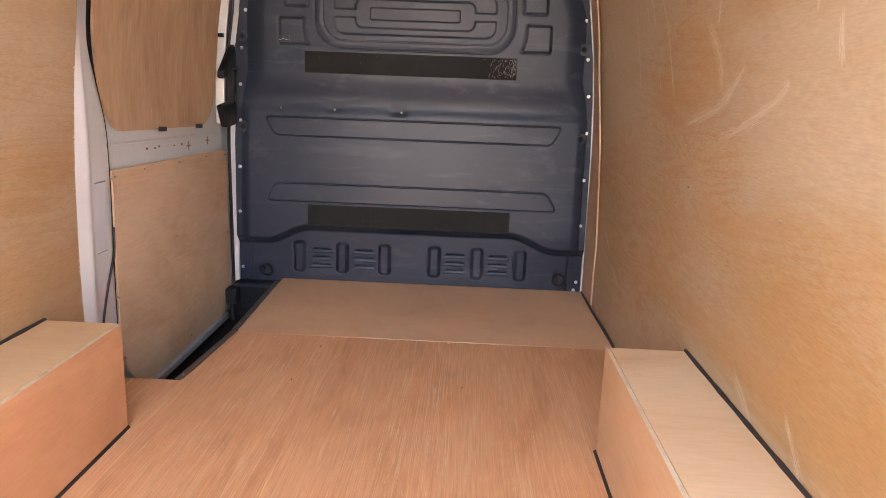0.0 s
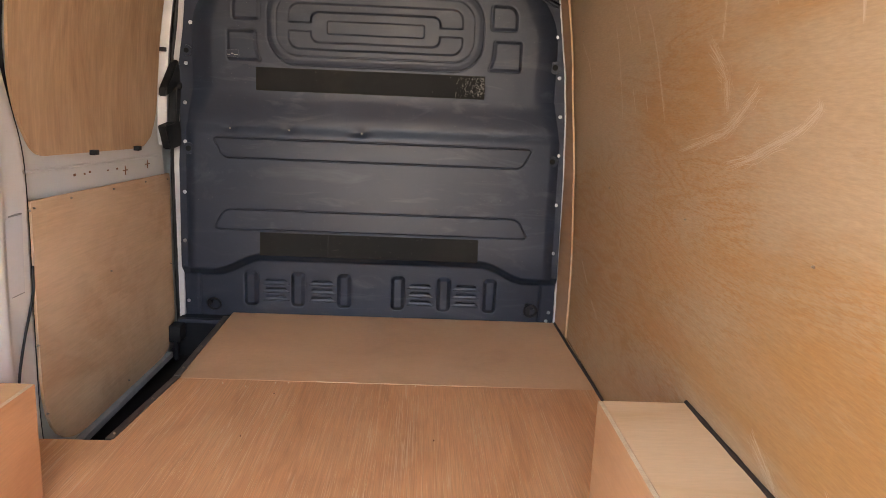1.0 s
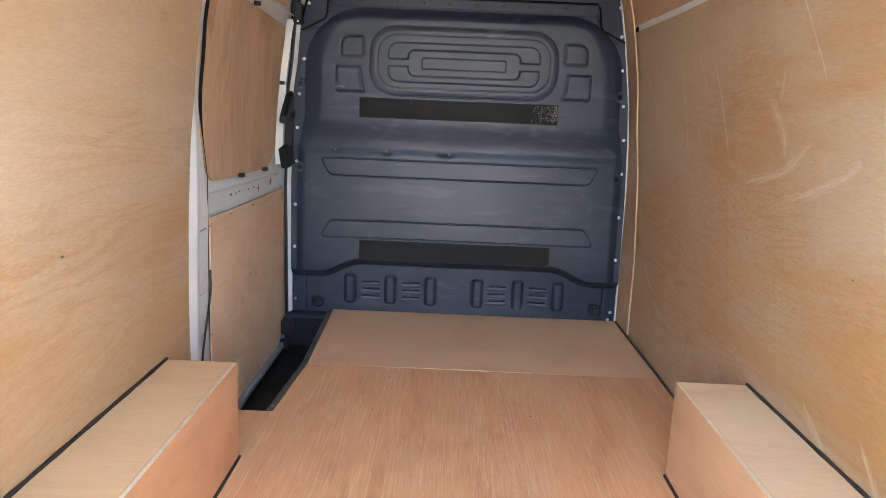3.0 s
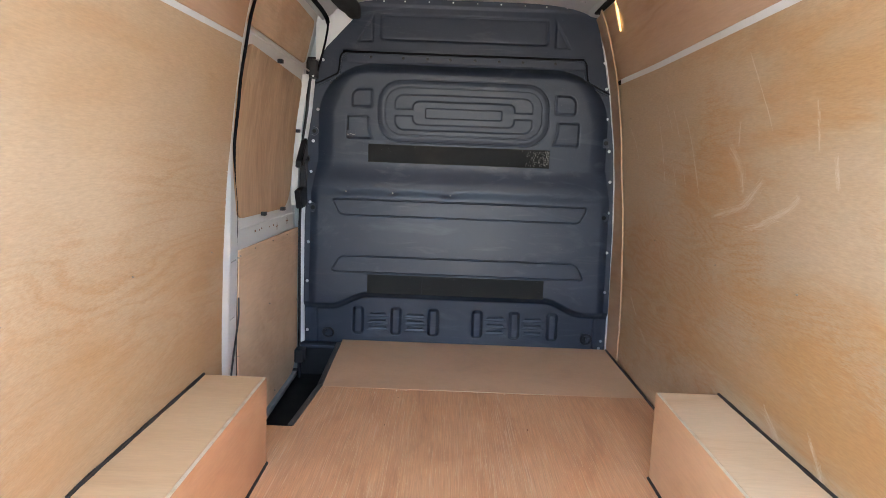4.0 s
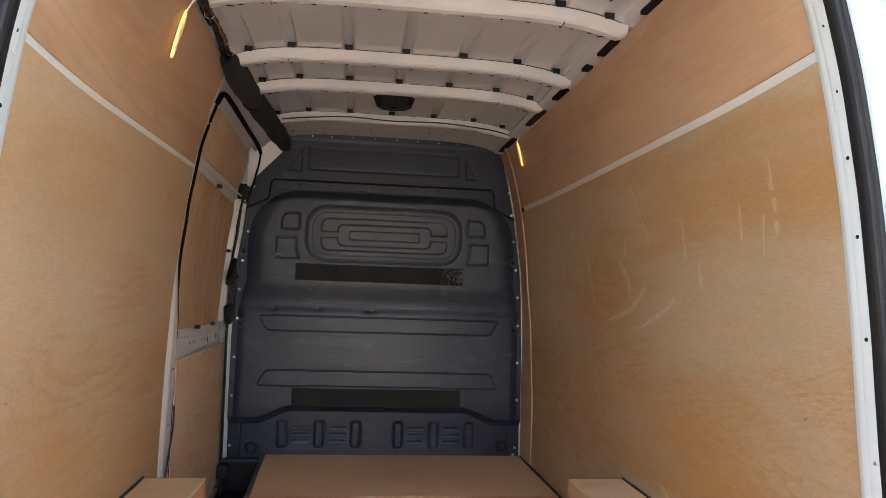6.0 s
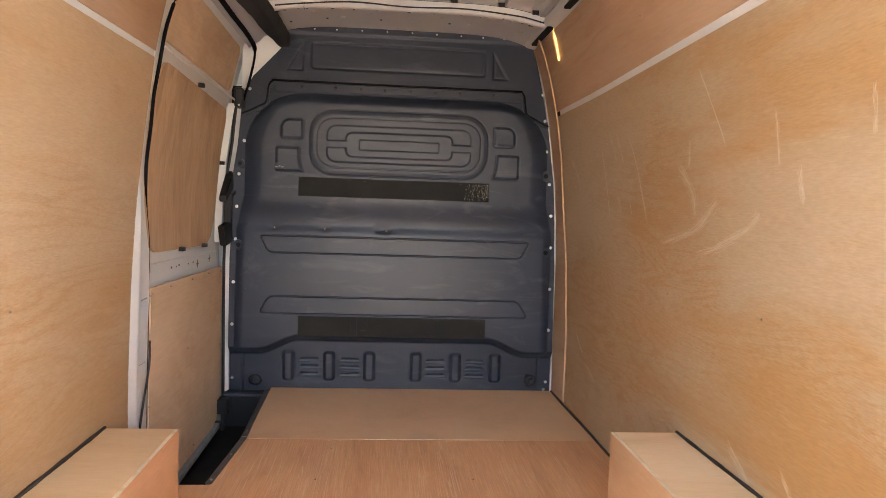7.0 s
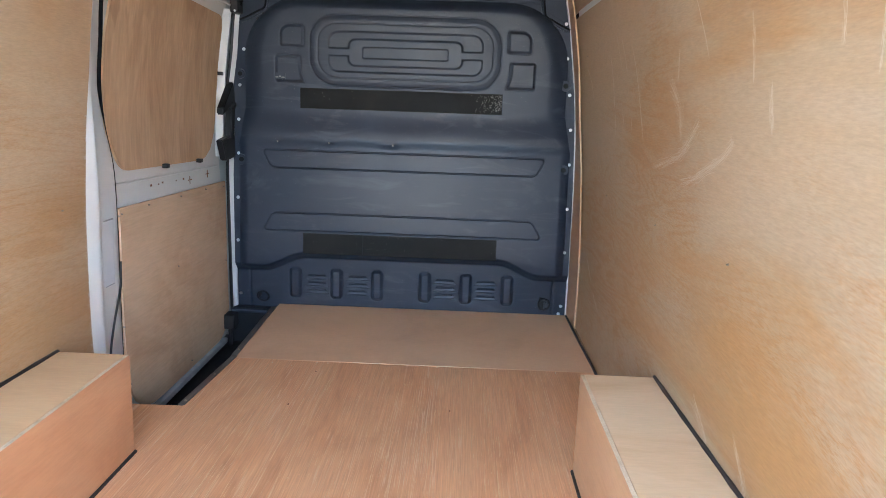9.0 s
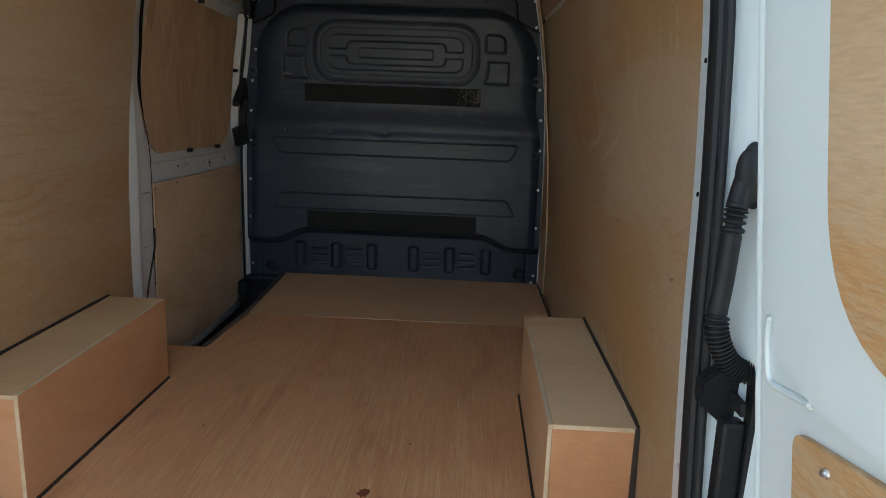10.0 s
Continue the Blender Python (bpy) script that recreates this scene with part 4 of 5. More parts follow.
roof_rail = thing("roof_rail", "off-white roof side rail with dark oblong openings", "roof rail", "structure")
for side in (1, -1):
    def rail(u, v):
        p = [(0.655, 1.950), (0.675, 1.935), (0.700, 1.93), (0.722, 1.925), (0.745, 1.90), (0.80, 1.86)]
        k = min(int(v), 4)
        t = v - k
        return side * (p[k][0] + (p[k + 1][0] - p[k][0]) * t), u, p[k][1] + (p[k + 1][1] - p[k][1]) * t - rail_drop(u)
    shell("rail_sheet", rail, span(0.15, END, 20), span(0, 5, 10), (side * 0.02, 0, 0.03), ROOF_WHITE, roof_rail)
    for y0, y1 in ((0.70, 1.07), (1.31, 1.47), (1.59, 1.65), (1.90, 2.07), (2.26, 2.57), (2.88, 3.25)):
        part("slot", block(*sorted((side * 0.678, side * 0.708)), y0, y1, 1.920 - rail_drop((y0 + y1) / 2), 1.936 - rail_drop((y0 + y1) / 2), 0.004), DARK_HOLE, roof_rail, "dark oblong opening")
for a, b in BOWS[1:]:
    for i, x in enumerate((-0.60, -0.565, -0.50, -0.46, -0.34, -0.24, -0.13, 0.02, 0.14, 0.27, 0.36, 0.47, 0.51, 0.57, 0.61)):
        r = 0.013 if abs(x) > 0.59 else (0.008 if i % 3 == 1 else 0.005)
        part("punched_hole", disc((x, b - 0.010, roof_z(x) - 0.0585), (0, 0.35, -1), r, 0.003, seg=12), DARK_HOLE, roof_rail)
    for i, x in enumerate((-0.38, -0.29, -0.19, 0.08, 0.21, 0.41)):
        part("pressed_boss", disc((x, b - 0.004, roof_z(x) - 0.054), (0, 0.6, -1), 0.014, 0.006, seg=14, r2=0.010), ROOF_WHITE, roof_rail)
    # small black blocks stand in for the shadow at each bead's end
    for x in beads:
        part("bead_end_shadow", block(x - 0.0155, x + 0.0155, a - 0.0065, a + 0.004, roof_z(x) - 0.0155, roof_z(x) + 0.006, 0.002), RUBBER, roof_rail)
    for x in (-0.47, 0.47):
        part("bow_seam", block(x - 0.0006, x + 0.0006, a + 0.004, b - 0.002, roof_z(x) - 0.0640, roof_z(x) - 0.057, 0), BULK, roof_rail)
    part("gap_seal", tube([(x, a - 0.004, roof_z(x) - 0.013) for x in span(-0.66, 0.66, 30)], 0.0013, None, 6), RUBBER, roof_rail)

dome = thing("dome_lamp", "black octagonal lamp housing screwed to the ceiling", "lamp")
bm = disc((-0.013, 2.51, 1.953), (0, 0, -1), 0.105, 0.05, seg=8, r2=0.085)
bmesh.ops.scale(bm, vec=(1, 0.92, 1), verts=bm.verts, space=Matrix.Translation((0, -2.51, 0)))
part("housing", bm, BULK_BLACK, dome)
part("button", disc((-0.013, 2.51, 1.925), (0, 0, -1), 0.022, 0.008, seg=16), RUBBER, dome)
cable = thing("roof_cable", "thin black cable clipped along the front roof bow", "cable")
part("cable", tube(spline([(x, 2.876 + 0.006 * math.sin(9 * x), roof_z(x) - 0.045 - 0.004 * math.cos(13 * x)) for x in span(-0.6, 0.66, 14)], 4), 0.0035, None, 6), RUBBER, cable)
hang = thing("hanging_cable", "short loose black cable end hanging from the roof", "cable")
part("cable", tube(spline([(0.590, 1.12, 1.975), (0.588, 1.05, 1.962), (0.585, 0.85, 1.965)], 6), 0.004, None, 6), RUBBER, hang)

# ducting and loom along the left roof corner
duct = thing("cable_duct", "black fabric-covered cable duct along the roof corner", "duct")
bm = bmesh.new()
rings = []
for i, y in enumerate(span(1.72, 3.37, 22)):
    s = lerp(y, [(1.72, 0.55), (1.84, 0.92), (1.95, 1.0), (3.0, 1.0), (3.37, 0.85)])
    cx, cz = lerp(y, [(1.7, -0.692), (2.1, -0.682), (3.0, -0.640), (3.37, -0.625)]), lerp(y, [(1.7, 1.885), (2.0, 1.88), (3.37, 1.868)])
    rg = []
    for k in range(14):
        a = k * math.tau / 14
        w = 0.90 + 0.035 * math.sin(12.4 * y + 2 * a) + 0.025 * math.sin(31 * y + 3 * a)
        rg.append(bm.verts.new((cx + 0.046 * s * w * math.copysign(abs(math.cos(a)) ** 0.5, math.cos(a)), y, cz + 0.054 * s * w * math.copysign(abs(math.sin(a)) ** 0.5, math.sin(a)))))
    rings.append(rg)
for s, t in zip(rings, rings[1:]):
    for k in range(14):
        bm.faces.new((s[k], s[(k + 1) % 14], t[(k + 1) % 14], t[k]))
bm.faces.new(rings[0]), bm.faces.new(rings[-1])
part("sleeve", bm, FABRIC, duct, smooth=True)
part("strap", tube([(-0.673 + 0.047 * math.cos(a), 2.30, 1.877 + 0.055 * math.sin(a)) for a in span(0, math.tau, 16)], 0.006, None, 6), BULK_BLACK, duct)
loom = thing("wiring_loom", "black taped wiring loom with pale ties along the roof edge", "wiring loom")
rng = random.Random(17)
line = spline([(-0.690, 1.76, 1.880), (-0.680, 1.62, 1.900), (-0.668, 1.50, 1.888), (-0.676, 1.38, 1.906), (-0.672, 1.20, 1.898), (-0.668, 0.9, 1.908), (-0.655, 0.5, 1.908)], 10)
part("loom", tube(line, 0.013, None, 10, [0.012 + 0.0035 * math.sin(1.9 * i) * math.sin(0.37 * i) for i in range(len(line))]), RUBBER, loom, smooth=True)
for k, (r, mat, lab) in enumerate(((0.006, RUBBER, ""), (0.005, RUBBER, ""), (0.0035, RUST, "thin brown wire"), (0.003, RUBBER, ""))):
    wave = [Vector((p.x + 0.016 * math.sin(7 * p.y + 2.1 * k) + rng.uniform(-0.004, 0.004), p.y, p.z - 0.008 + 0.014 * math.cos(9 * p.y + 1.3 * k))) for p in line[::3] if p.y > 0.95 + 0.1 * k]
    part("branch", tube(spline(wave, 4), r, None, 8), mat, loom, lab, True)
for y in (1.68, 1.56, 1.30):
    part("cable_tie", tube([(-0.672 + 0.017 * math.cos(a), y, 1.898 + 0.017 * math.sin(a)) for a in span(0, math.tau, 12)], 0.0014, None, 6), STRIP, loom)
for x, z0 in ((-0.62, 0), (-0.44, 0), (-0.30, 1), (-0.17, 0), (0.05, 1), (0.18, 0), (0.33, 1), (0.49, 0), (0.60, 1)):
    part("pressed_boss", disc((x, 3.06 + 0.10 * z0, roof_z(x) - 0.041), (0, 0.1, -1), 0.016, 0.006, seg=14, r2=0.011), ROOF_WHITE, roof_rail)
    part("punched_hole", disc((x + 0.055, 3.02 + 0.16 * (1 - z0), roof_z(x) - 0.041), (0, 0.1, -1), 0.006, 0.004, seg=12), DARK_HOLE, roof_rail)


def hung_lamp(x, y, z, lean, up):
    """A flat clear lamp lens hanging by its lead."""
    t = thing("hanging_lamp", "small lit lamp lens hanging by its lead beside the wall", "lamp", group="hanging interior lamps")
    top = Vector((x, y, z))
    down = Vector((lean, 0.0, -1)).normalized()
    pts = [top + down * (0.004 + 0.150 * (0.5 - 0.5 * math.cos(a))) + Vector((0, 1, 0)) * 0.012 * math.sin(a) for a in span(0, math.tau, 28)]
    part("lens_rim", tube(pts, 0.0036, None, 8), LAMP_GLOW, t, "warm glowing edge", True)
    bm = tube([top + down * (0.004 + s) for s in span(0.0, 0.147, 10)], 0.008, None, 10, [0.004, 0.006, 0.007, 0.008, 0.008, 0.008, 0.008, 0.007, 0.006, 0.005, 0.003])
    part("lens", bm, CLEAR, t, "cloudy clear plastic lens", True)
    part("lead", tube(spline([top + down * 0.006, top + Vector((up * 0.02, 0, 0.03)), top + Vector((up * 0.05, 0.0, 0.045))], 6), 0.003, None, 6), WHITE, t)
    return t


cl = Nodes("cloudy_clear_plastic", 0.25)
cl.colour((0.85, 0.72, 0.5))
cl.bsdf.inputs["Transmission Weight"].default_value = 0.6
CLEAR = cl.mat
hung_lamp(-0.720, 1.20, 1.868, -0.25, 1)
hung_lamp(0.708, 2.90, 1.890, 0.25, -1)

# ---- sliding door on the left ----
sliding_door = thing("sliding_door", "closed white sliding door lined with plywood panels", "sliding door")
DOOR = [(-0.25, 0.925), (0.3, 0.93), (0.68, 0.925), (0.80, 0.938), (1.0, 0.935), (1.25, 0.915), (1.5, 0.880), (1.6, 0.855), (1.7, 0.835), (1.86, 0.795), (1.95, 0.75)]


def door_x(z):
    return -sum(lerp(z + d, DOOR) for d in (-0.05, -0.025, 0, 0.025, 0.05)) / 5


def outline_panel(name, shape, depth, inset, mat, parent, label="", n=24):
    """A sheet on the door following its curve; shape: corner points (y, z, radius)."""
    pts = []
    k = len(shape)
    for i in range(k):
        p0, p1, p2 = (Vector(shape[j % k][:2]) for j in (i - 1, i, i + 1))
        r = shape[i][2]
        a, b = (p0 - p1).normalized(), (p2 - p1).normalized()
        for t in span(0, 1, 8):
            pts.append((1 - t) ** 2 * (p1 + a * r) + 2 * t * (1 - t) * p1 + t * t * (p1 + b * r))
    bm = bmesh.new()
    face = bm.faces.new([bm.verts.new((0, p.x, p.y)) for p in pts])
    z0, z1 = min(p.y for p in pts), max(p.y for p in pts)
    for z in span(z0, z1, n)[1:-1]:
        bmesh.ops.bisect_plane(bm, geom=list(bm.verts) + list(bm.edges) + list(bm.faces), plane_co=(0, 0, z), plane_no=(0, 0, 1))
    ext = bmesh.ops.extrude_face_region(bm, geom=list(bm.faces))
    moved = {v for v in ext["geom"] if isinstance(v, bmesh.types.BMVert)}
    for v in bm.verts:
        v.co.x = door_x(v.co.z) + inset - (depth if v in moved else 0)
    return part(name, bm, mat, parent, label)


outline_panel("inner_frame", [(2.075, -0.19, 0.18), (3.30, -0.19, 0.12), (3.315, 0.9, 0.02), (3.30, 1.5, 0.1), (3.33, 1.86, 0.10), (2.12, 1.895, 0.10), (2.03, 1.40, 0.15), (2.005, 1.1, 0.15), (2.085, 0.75, 0.1)], 0.03, -0.018, WHITE, sliding_door, "white painted pressed steel inner frame")
lower_panel = outline_panel("lower_panel", [(2.135, -0.140, 0.27), (3.20, -0.150, 0.10), (3.295, -0.03, 0.06), (3.285, 0.664, 0.01), (2.142, 0.688, 0.01)], 0.009, 0.015, DOOR_PLY, sliding_door, "screwed plywood lower panel")
outline_panel("window_panel", [(2.235, 0.810, 0.06), (3.10, 0.787, 0.10), (3.235, 0.90, 0.12), (3.250, 1.470, 0.07), (2.165, 1.520, 0.06), (2.105, 1.25, 0.1), (2.125, 0.97, 0.1)], 0.009, -0.002, WINDOW_PLY, sliding_door, "dark-streaked plywood panel in the window opening")
outline_panel("top_panel", [(2.105, 1.585, 0.03), (3.215, 1.560, 0.04), (3.235, 1.782, 0.06), (2.185, 1.815, 0.09)], 0.009, -0.004, DOOR_PLY, sliding_door, "small upper plywood panel")
shell("front_return", lambda u, v: (door_x(0.79 + 0.72 * v) - 0.010 + 0.030 * u, 3.262 + 0.030 * u, 0.79 + 0.72 * v), span(0, 1, 4), span(0, 1, 24), (-0.004, 0.004, 0), WHITE, sliding_door)
part("belt_ridge", tube(spline([(door_x(0.77) + 0.004, y, 0.772 - 0.022 * (y - 2.1)) for y in span(2.15, 3.22, 10)], 3), 0.005, None, 8), WHITE, sliding_door, smooth=True)
part("header_ridge", tube(spline([(door_x(1.59) + 0.004, y, 1.552 - 0.022 * (y - 2.1)) for y in span(2.08, 3.28, 10)], 3), 0.005, None, 8), WHITE, sliding_door, smooth=True)
# white frame's lower edge; its shade is put in with the concrete grey
part("shaded_frame_edge", block(-0.922, -0.892, 2.235, 3.20, -0.176, -0.150, 0.004), CONCRETE, sliding_door, "bottom edge of the white door frame, coloured grey for its shade")
for y, z in ((2.13, 0.662), (2.155, 0.666), (2.38, 0.668), (2.70, 0.660), (3.0, 0.655), (3.25, 0.640), (2.13, 0.25), (2.65, 0.36), (3.27, 0.25), (2.15, 0.02), (2.75, -0.11)):
    screw("screw", (door_x(z) + 0.016, y, z), (1, 0, 0), lower_panel, 0.004, OLD_SCREW)
for y, z in ((2.60, 0.800), (2.98, 0.792), (3.255, 1.20), (2.66, 1.505)):
    part("panel_clip", block(door_x(z) - 0.004, door_x(z) + 0.020, y - 0.014, y + 0.014, z - 0.009, z + 0.009, 0.003), BULK_BLACK, sliding_door, "black retaining clip")
for y, z in ((2.85, 0.715), (3.075, 0.721)):
    for dy, dz in ((0.022, 0.002), (0.002, 0.018)):
        part("rust_mark", block(door_x(z) + 0.0015, door_x(z) + 0.0035 - 0.018 + 0.018, y - dy, y + dy, z - dz, z + dz, 0), RUST, sliding_door)
for y, z, s in ((2.45, 0.735, 0.006), (2.52, 0.732, 0.004), (2.56, 0.735, 0.005), (2.70, 0.728, 0.004), (2.78, 0.727, 0.005)):
    part("rust_mark", block(door_x(z) + 0.001, door_x(z) + 0.0035, y - s, y + s, z - s * 0.7, z + s * 0.7, 0), RUST, sliding_door)
handle = thing("door_handle_bracket", "black angular lever bracket beside the sliding door", "handle")
HX = -0.905
bm = bmesh.new()
for shape in ([(3.33, 1.165), (3.17, 1.035), (3.165, 1.00), (3.30, 1.045), (3.36, 1.06)], [(3.30, 1.06), (3.36, 1.06), (3.32, 0.89), (3.27, 0.88)], [(3.14, 0.88), (3.33, 0.90), (3.34, 0.785), (3.20, 0.775)]):
    vs = [bm.verts.new((HX, y, z)) for y, z in shape]
    f = bm.faces.new(vs)
    ex = bmesh.ops.extrude_face_region(bm, geom=[f])
    bmesh.ops.translate(bm, vec=(0.035, 0, 0), verts=[v for v in ex["geom"] if isinstance(v, bmesh.types.BMVert)])
bmesh.ops.bevel(bm, geom=list(bm.edges), offset=0.005, segments=2, affect="EDGES")
part("bracket", bm, BULK_BLACK, handle)
part("pivot", disc((HX + 0.04, 3.31, 1.05), (1, 0, 0), 0.014, 0.02, seg=14), BULK_BLACK, handle)
latch = thing("door_latch", "black latch block at the top of the bulkhead edge", "latch")
part("body", block(-0.855, -0.815, 3.25, 3.34, 1.49, 1.59, 0.01), BULK_BLACK, latch)
screw("screw", (-0.83, 3.249, 1.50), (0, -1, 0), latch, 0.006)

# pillars either side of the sliding door
pillar = thing("door_pillar", "white painted pillar between the plywood lining and the sliding door", "pillar", "structure")


def pil(u, v):
    z = -0.2 + 2.1 * v
    a, b = left_edge(max(z, 0)) + 0.001, 2.118 if z < 0.72 else lerp(z, [(0.72, 2.118), (0.85, 2.09), (1.0, 2.03), (1.1, 2.0), (1.35, 1.99), (1.5, 1.997), (1.65, 2.012), (1.76, 2.042), (1.9, 2.12)])
    y = a + (b - a) * u
    ridge = lerp(u, [(0.0, 0.0), (0.26, 0.010), (0.34, 0.010), (0.44, 0.002), (0.6, 0.0), (1.0, 0.0)]) * (1 - fade(z, 0.95, 1.15))
    return -(wall_x(1.9, z) + 0.0005 + (0.014 + 0.034 * fade(z, 1.45, 1.75)) * u - ridge), y, z


shell("pillar_face", pil, span(0, 1, 24), span(0, 1, 60), (-0.05, 0, 0), WHITE, pillar)


def cover(u, v):
    z = 0.435 + 0.225 * v
    return -(wall_x(1.9, z) + 0.0045), 1.964 + 0.005 * v + 0.106 * u, z


shell("cover_gap", lambda u, v: (-(wall_x(1.9, 0.4305 + 0.234 * v) + 0.0070), 1.961 + 0.005 * v + 0.112 * u, 0.4305 + 0.234 * v), span(0, 1, 3), span(0, 1, 6), (-0.004, 0, 0), CONCRETE, pillar, "grey gap round the cover plate")
shell("access_cover", cover, span(0, 1, 3), span(0, 1, 6), (-0.006, 0, 0), STRIP, pillar, "grey white rectangular cover plate")
SEAL_LINE = spline([(-0.915, 2.255, -0.165), (-0.915, 2.15, -0.12), (-0.915, 2.118, 0.0), (-0.917, 2.124, 0.3), (-0.917, 2.136, 0.65), (-0.912, 2.115, 0.82), (-0.905, 2.048, 0.98), (-0.897, 2.008, 1.12), (-0.884, 2.0, 1.34), (-0.864, 2.005, 1.48), (-0.850, 2.013, 1.58), (-0.834, 2.02, 1.65), (-0.810, 2.05, 1.752), (-0.796, 2.08, 1.815), (-0.786, 2.14, 1.846), (-0.780, 2.35, 1.840), (-0.784, 2.75, 1.834), (-0.786, 3.18, 1.826), (-0.776, 3.27, 1.775), (-0.803, 3.30, 1.65), (-0.836, 3.30, 1.53)], 6)
# rubber seal above; the hair-thin lower run draws the gap's shadow
part("door_seal", tube([q + Vector((0.008 * fade(q.z, 0.7, 0.95) + 0.011 * fade(q.z, 1.1, 1.3), 0, 0)) for q in SEAL_LINE], 0.011, None, 8, [0.0115 if q.z > 1.78 else 0.0062 if q.y > 3.0 else 0.0014 + 0.0050 * fade(q.z, 0.95, 1.12) for q in SEAL_LINE]), SEAL_SHADOW_BLACK, pillar, "black rubber door seal, thinned below to a drawn shadow gap", True)
part("loose_cable", tube(spline([(-0.908, 2.122, 0.50), (-0.904, 2.106, 0.42), (-0.903, 2.072, 0.355), (-0.903, 2.043, 0.30), (-0.904, 2.006, 0.203), (-0.906, 1.994, 0.10), (-0.907, 1.992, -0.02)], 6), 0.004, None, 8), RUBBER, pillar, "thin black cable", True)
front_pillar = thing("front_pillar", "white painted pillar strip beside the bulkhead", "pillar", "structure")
shell("pillar_strip", lambda u, v: (-(lerp(-0.1 + 1.7 * v, LEFT) + 0.002 + 0.016 * u), 3.325 + 0.02 * (1 - u), -0.1 + 1.7 * v), span(0, 1, 4), span(0, 1, 30), (0, 0.03, 0), STRIP, front_pillar)
part("pillar_seal", tube([(-(lerp(z, LEFT) + 0.024), 3.318, z) for z in span(-0.1, 1.6, 24)], 0.008, None, 8), RUBBER, front_pillar, "black rubber seal")
shell("corner_gusset", lambda u, v: (-0.58 - 0.26 * u, BY + 0.012, 1.56 + 0.36 * v), span(0, 1, 4), span(0, 1, 4), (0, 0.02, 0), WHITE, front_pillar)
right_pillar = thing("right_pillar", "white painted pillar strip between bulkhead and plywood wall", "pillar", "structure")
shell("pillar_strip", lambda u, v: (lerp(-0.1 + 2.0 * v, RIGHT) + 0.001 + 0.010 * u, 3.346, -0.1 + 2.0 * v), span(0, 1, 3), span(0, 1, 30), (0, 0.02, 0), STRIP, right_pillar)

# ---- rear opening ----
rear_frame = thing("rear_door_frame", "white painted rear door frame with a black rubber seal", "door frame", "structure")


def flange_pt(side, z, s):
    """Across the frame: s 0 at the lining, 1 at the seal, then the jamb to the outer skin."""
    y, x = rear_y(z), wall_x(rear_y(z), z)
    p = [(x - 0.004, y + 0.012), (x - 0.010, y - 0.006), (x - 0.014, y - 0.052), (x - 0.008, y - 0.058), (x + 0.020, y - 0.060), (x + 0.030, y - 0.085), (x + 0.045, y - 0.110), (x + 0.062, y - 0.152), (x + 0.110, y - 0.160), (x + 0.135, y - 0.13)]
    k = min(int(s), len(p) - 2)
    t = s - k
    return side * (p[k][0] + (p[k + 1][0] - p[k][0]) * t), p[k][1] + (p[k + 1][1] - p[k][1]) * t, z


for side in (1, -1):
    shell("jamb", lambda u, v: flange_pt(side, -0.1 + 1.95 * v, u), span(0, 9, 36), span(0, 1, 40), (side * 0.002, 0.02, 0), BODY, rear_frame, "white painted jamb")
    rubber = [(-0.0145, -0.046), (-0.0155, -0.060), (-0.011, -0.071), (-0.004, -0.073), (-0.001, -0.068), (0.003, -0.073), (0.009, -0.0745), (0.0135, -0.069), (0.0145, -0.055)]

    def lip(u, v):
        z = -0.06 + 1.90 * v
        k = min(int(u), len(rubber) - 2)
        dx, dy = (rubber[k][i] + (rubber[k + 1][i] - rubber[k][i]) * (u - k) for i in (0, 1))
        return side * (wall_x(rear_y(z), z) + dx), rear_y(z) + dy, z

    shell("rubber_seal", lip, span(0, 8, 24), span(0, 1, 60), (0, 0.006, 0), RUBBER, rear_frame, "thick black ribbed rubber seal")
    for z in (0.55, 0.75, 0.98, 1.18, 1.34, 1.48, 1.62):
        part("flange_hole", disc(flange_pt(side, z, 1.4), (-side, -0.15, 0), 0.0042, 0.003, seg=12), DARK_HOLE if z > 0.9 or side < 0 else ZINC, rear_frame)
    shell("flange_overlap", lambda u, v: Vector(flange_pt(side, 1.44 + 0.42 * v, u)) + Vector((-side * 0.0014, -0.0014, 0)), span(0, 1.92, 10), span(0, 1, 10), (side * 0.002, 0.002, 0), BODY, rear_frame, "overlapping upper flange plate")
part("header", block(-0.72, 0.72, 0.10, 0.32, 1.86, 2.02, 0.02), BODY, rear_frame)
part("sill", block(-0.88, 0.88, -0.02, 0.07, -0.12, 0.004, 0.012), BULK_BLACK, rear_frame, "black plastic sill")


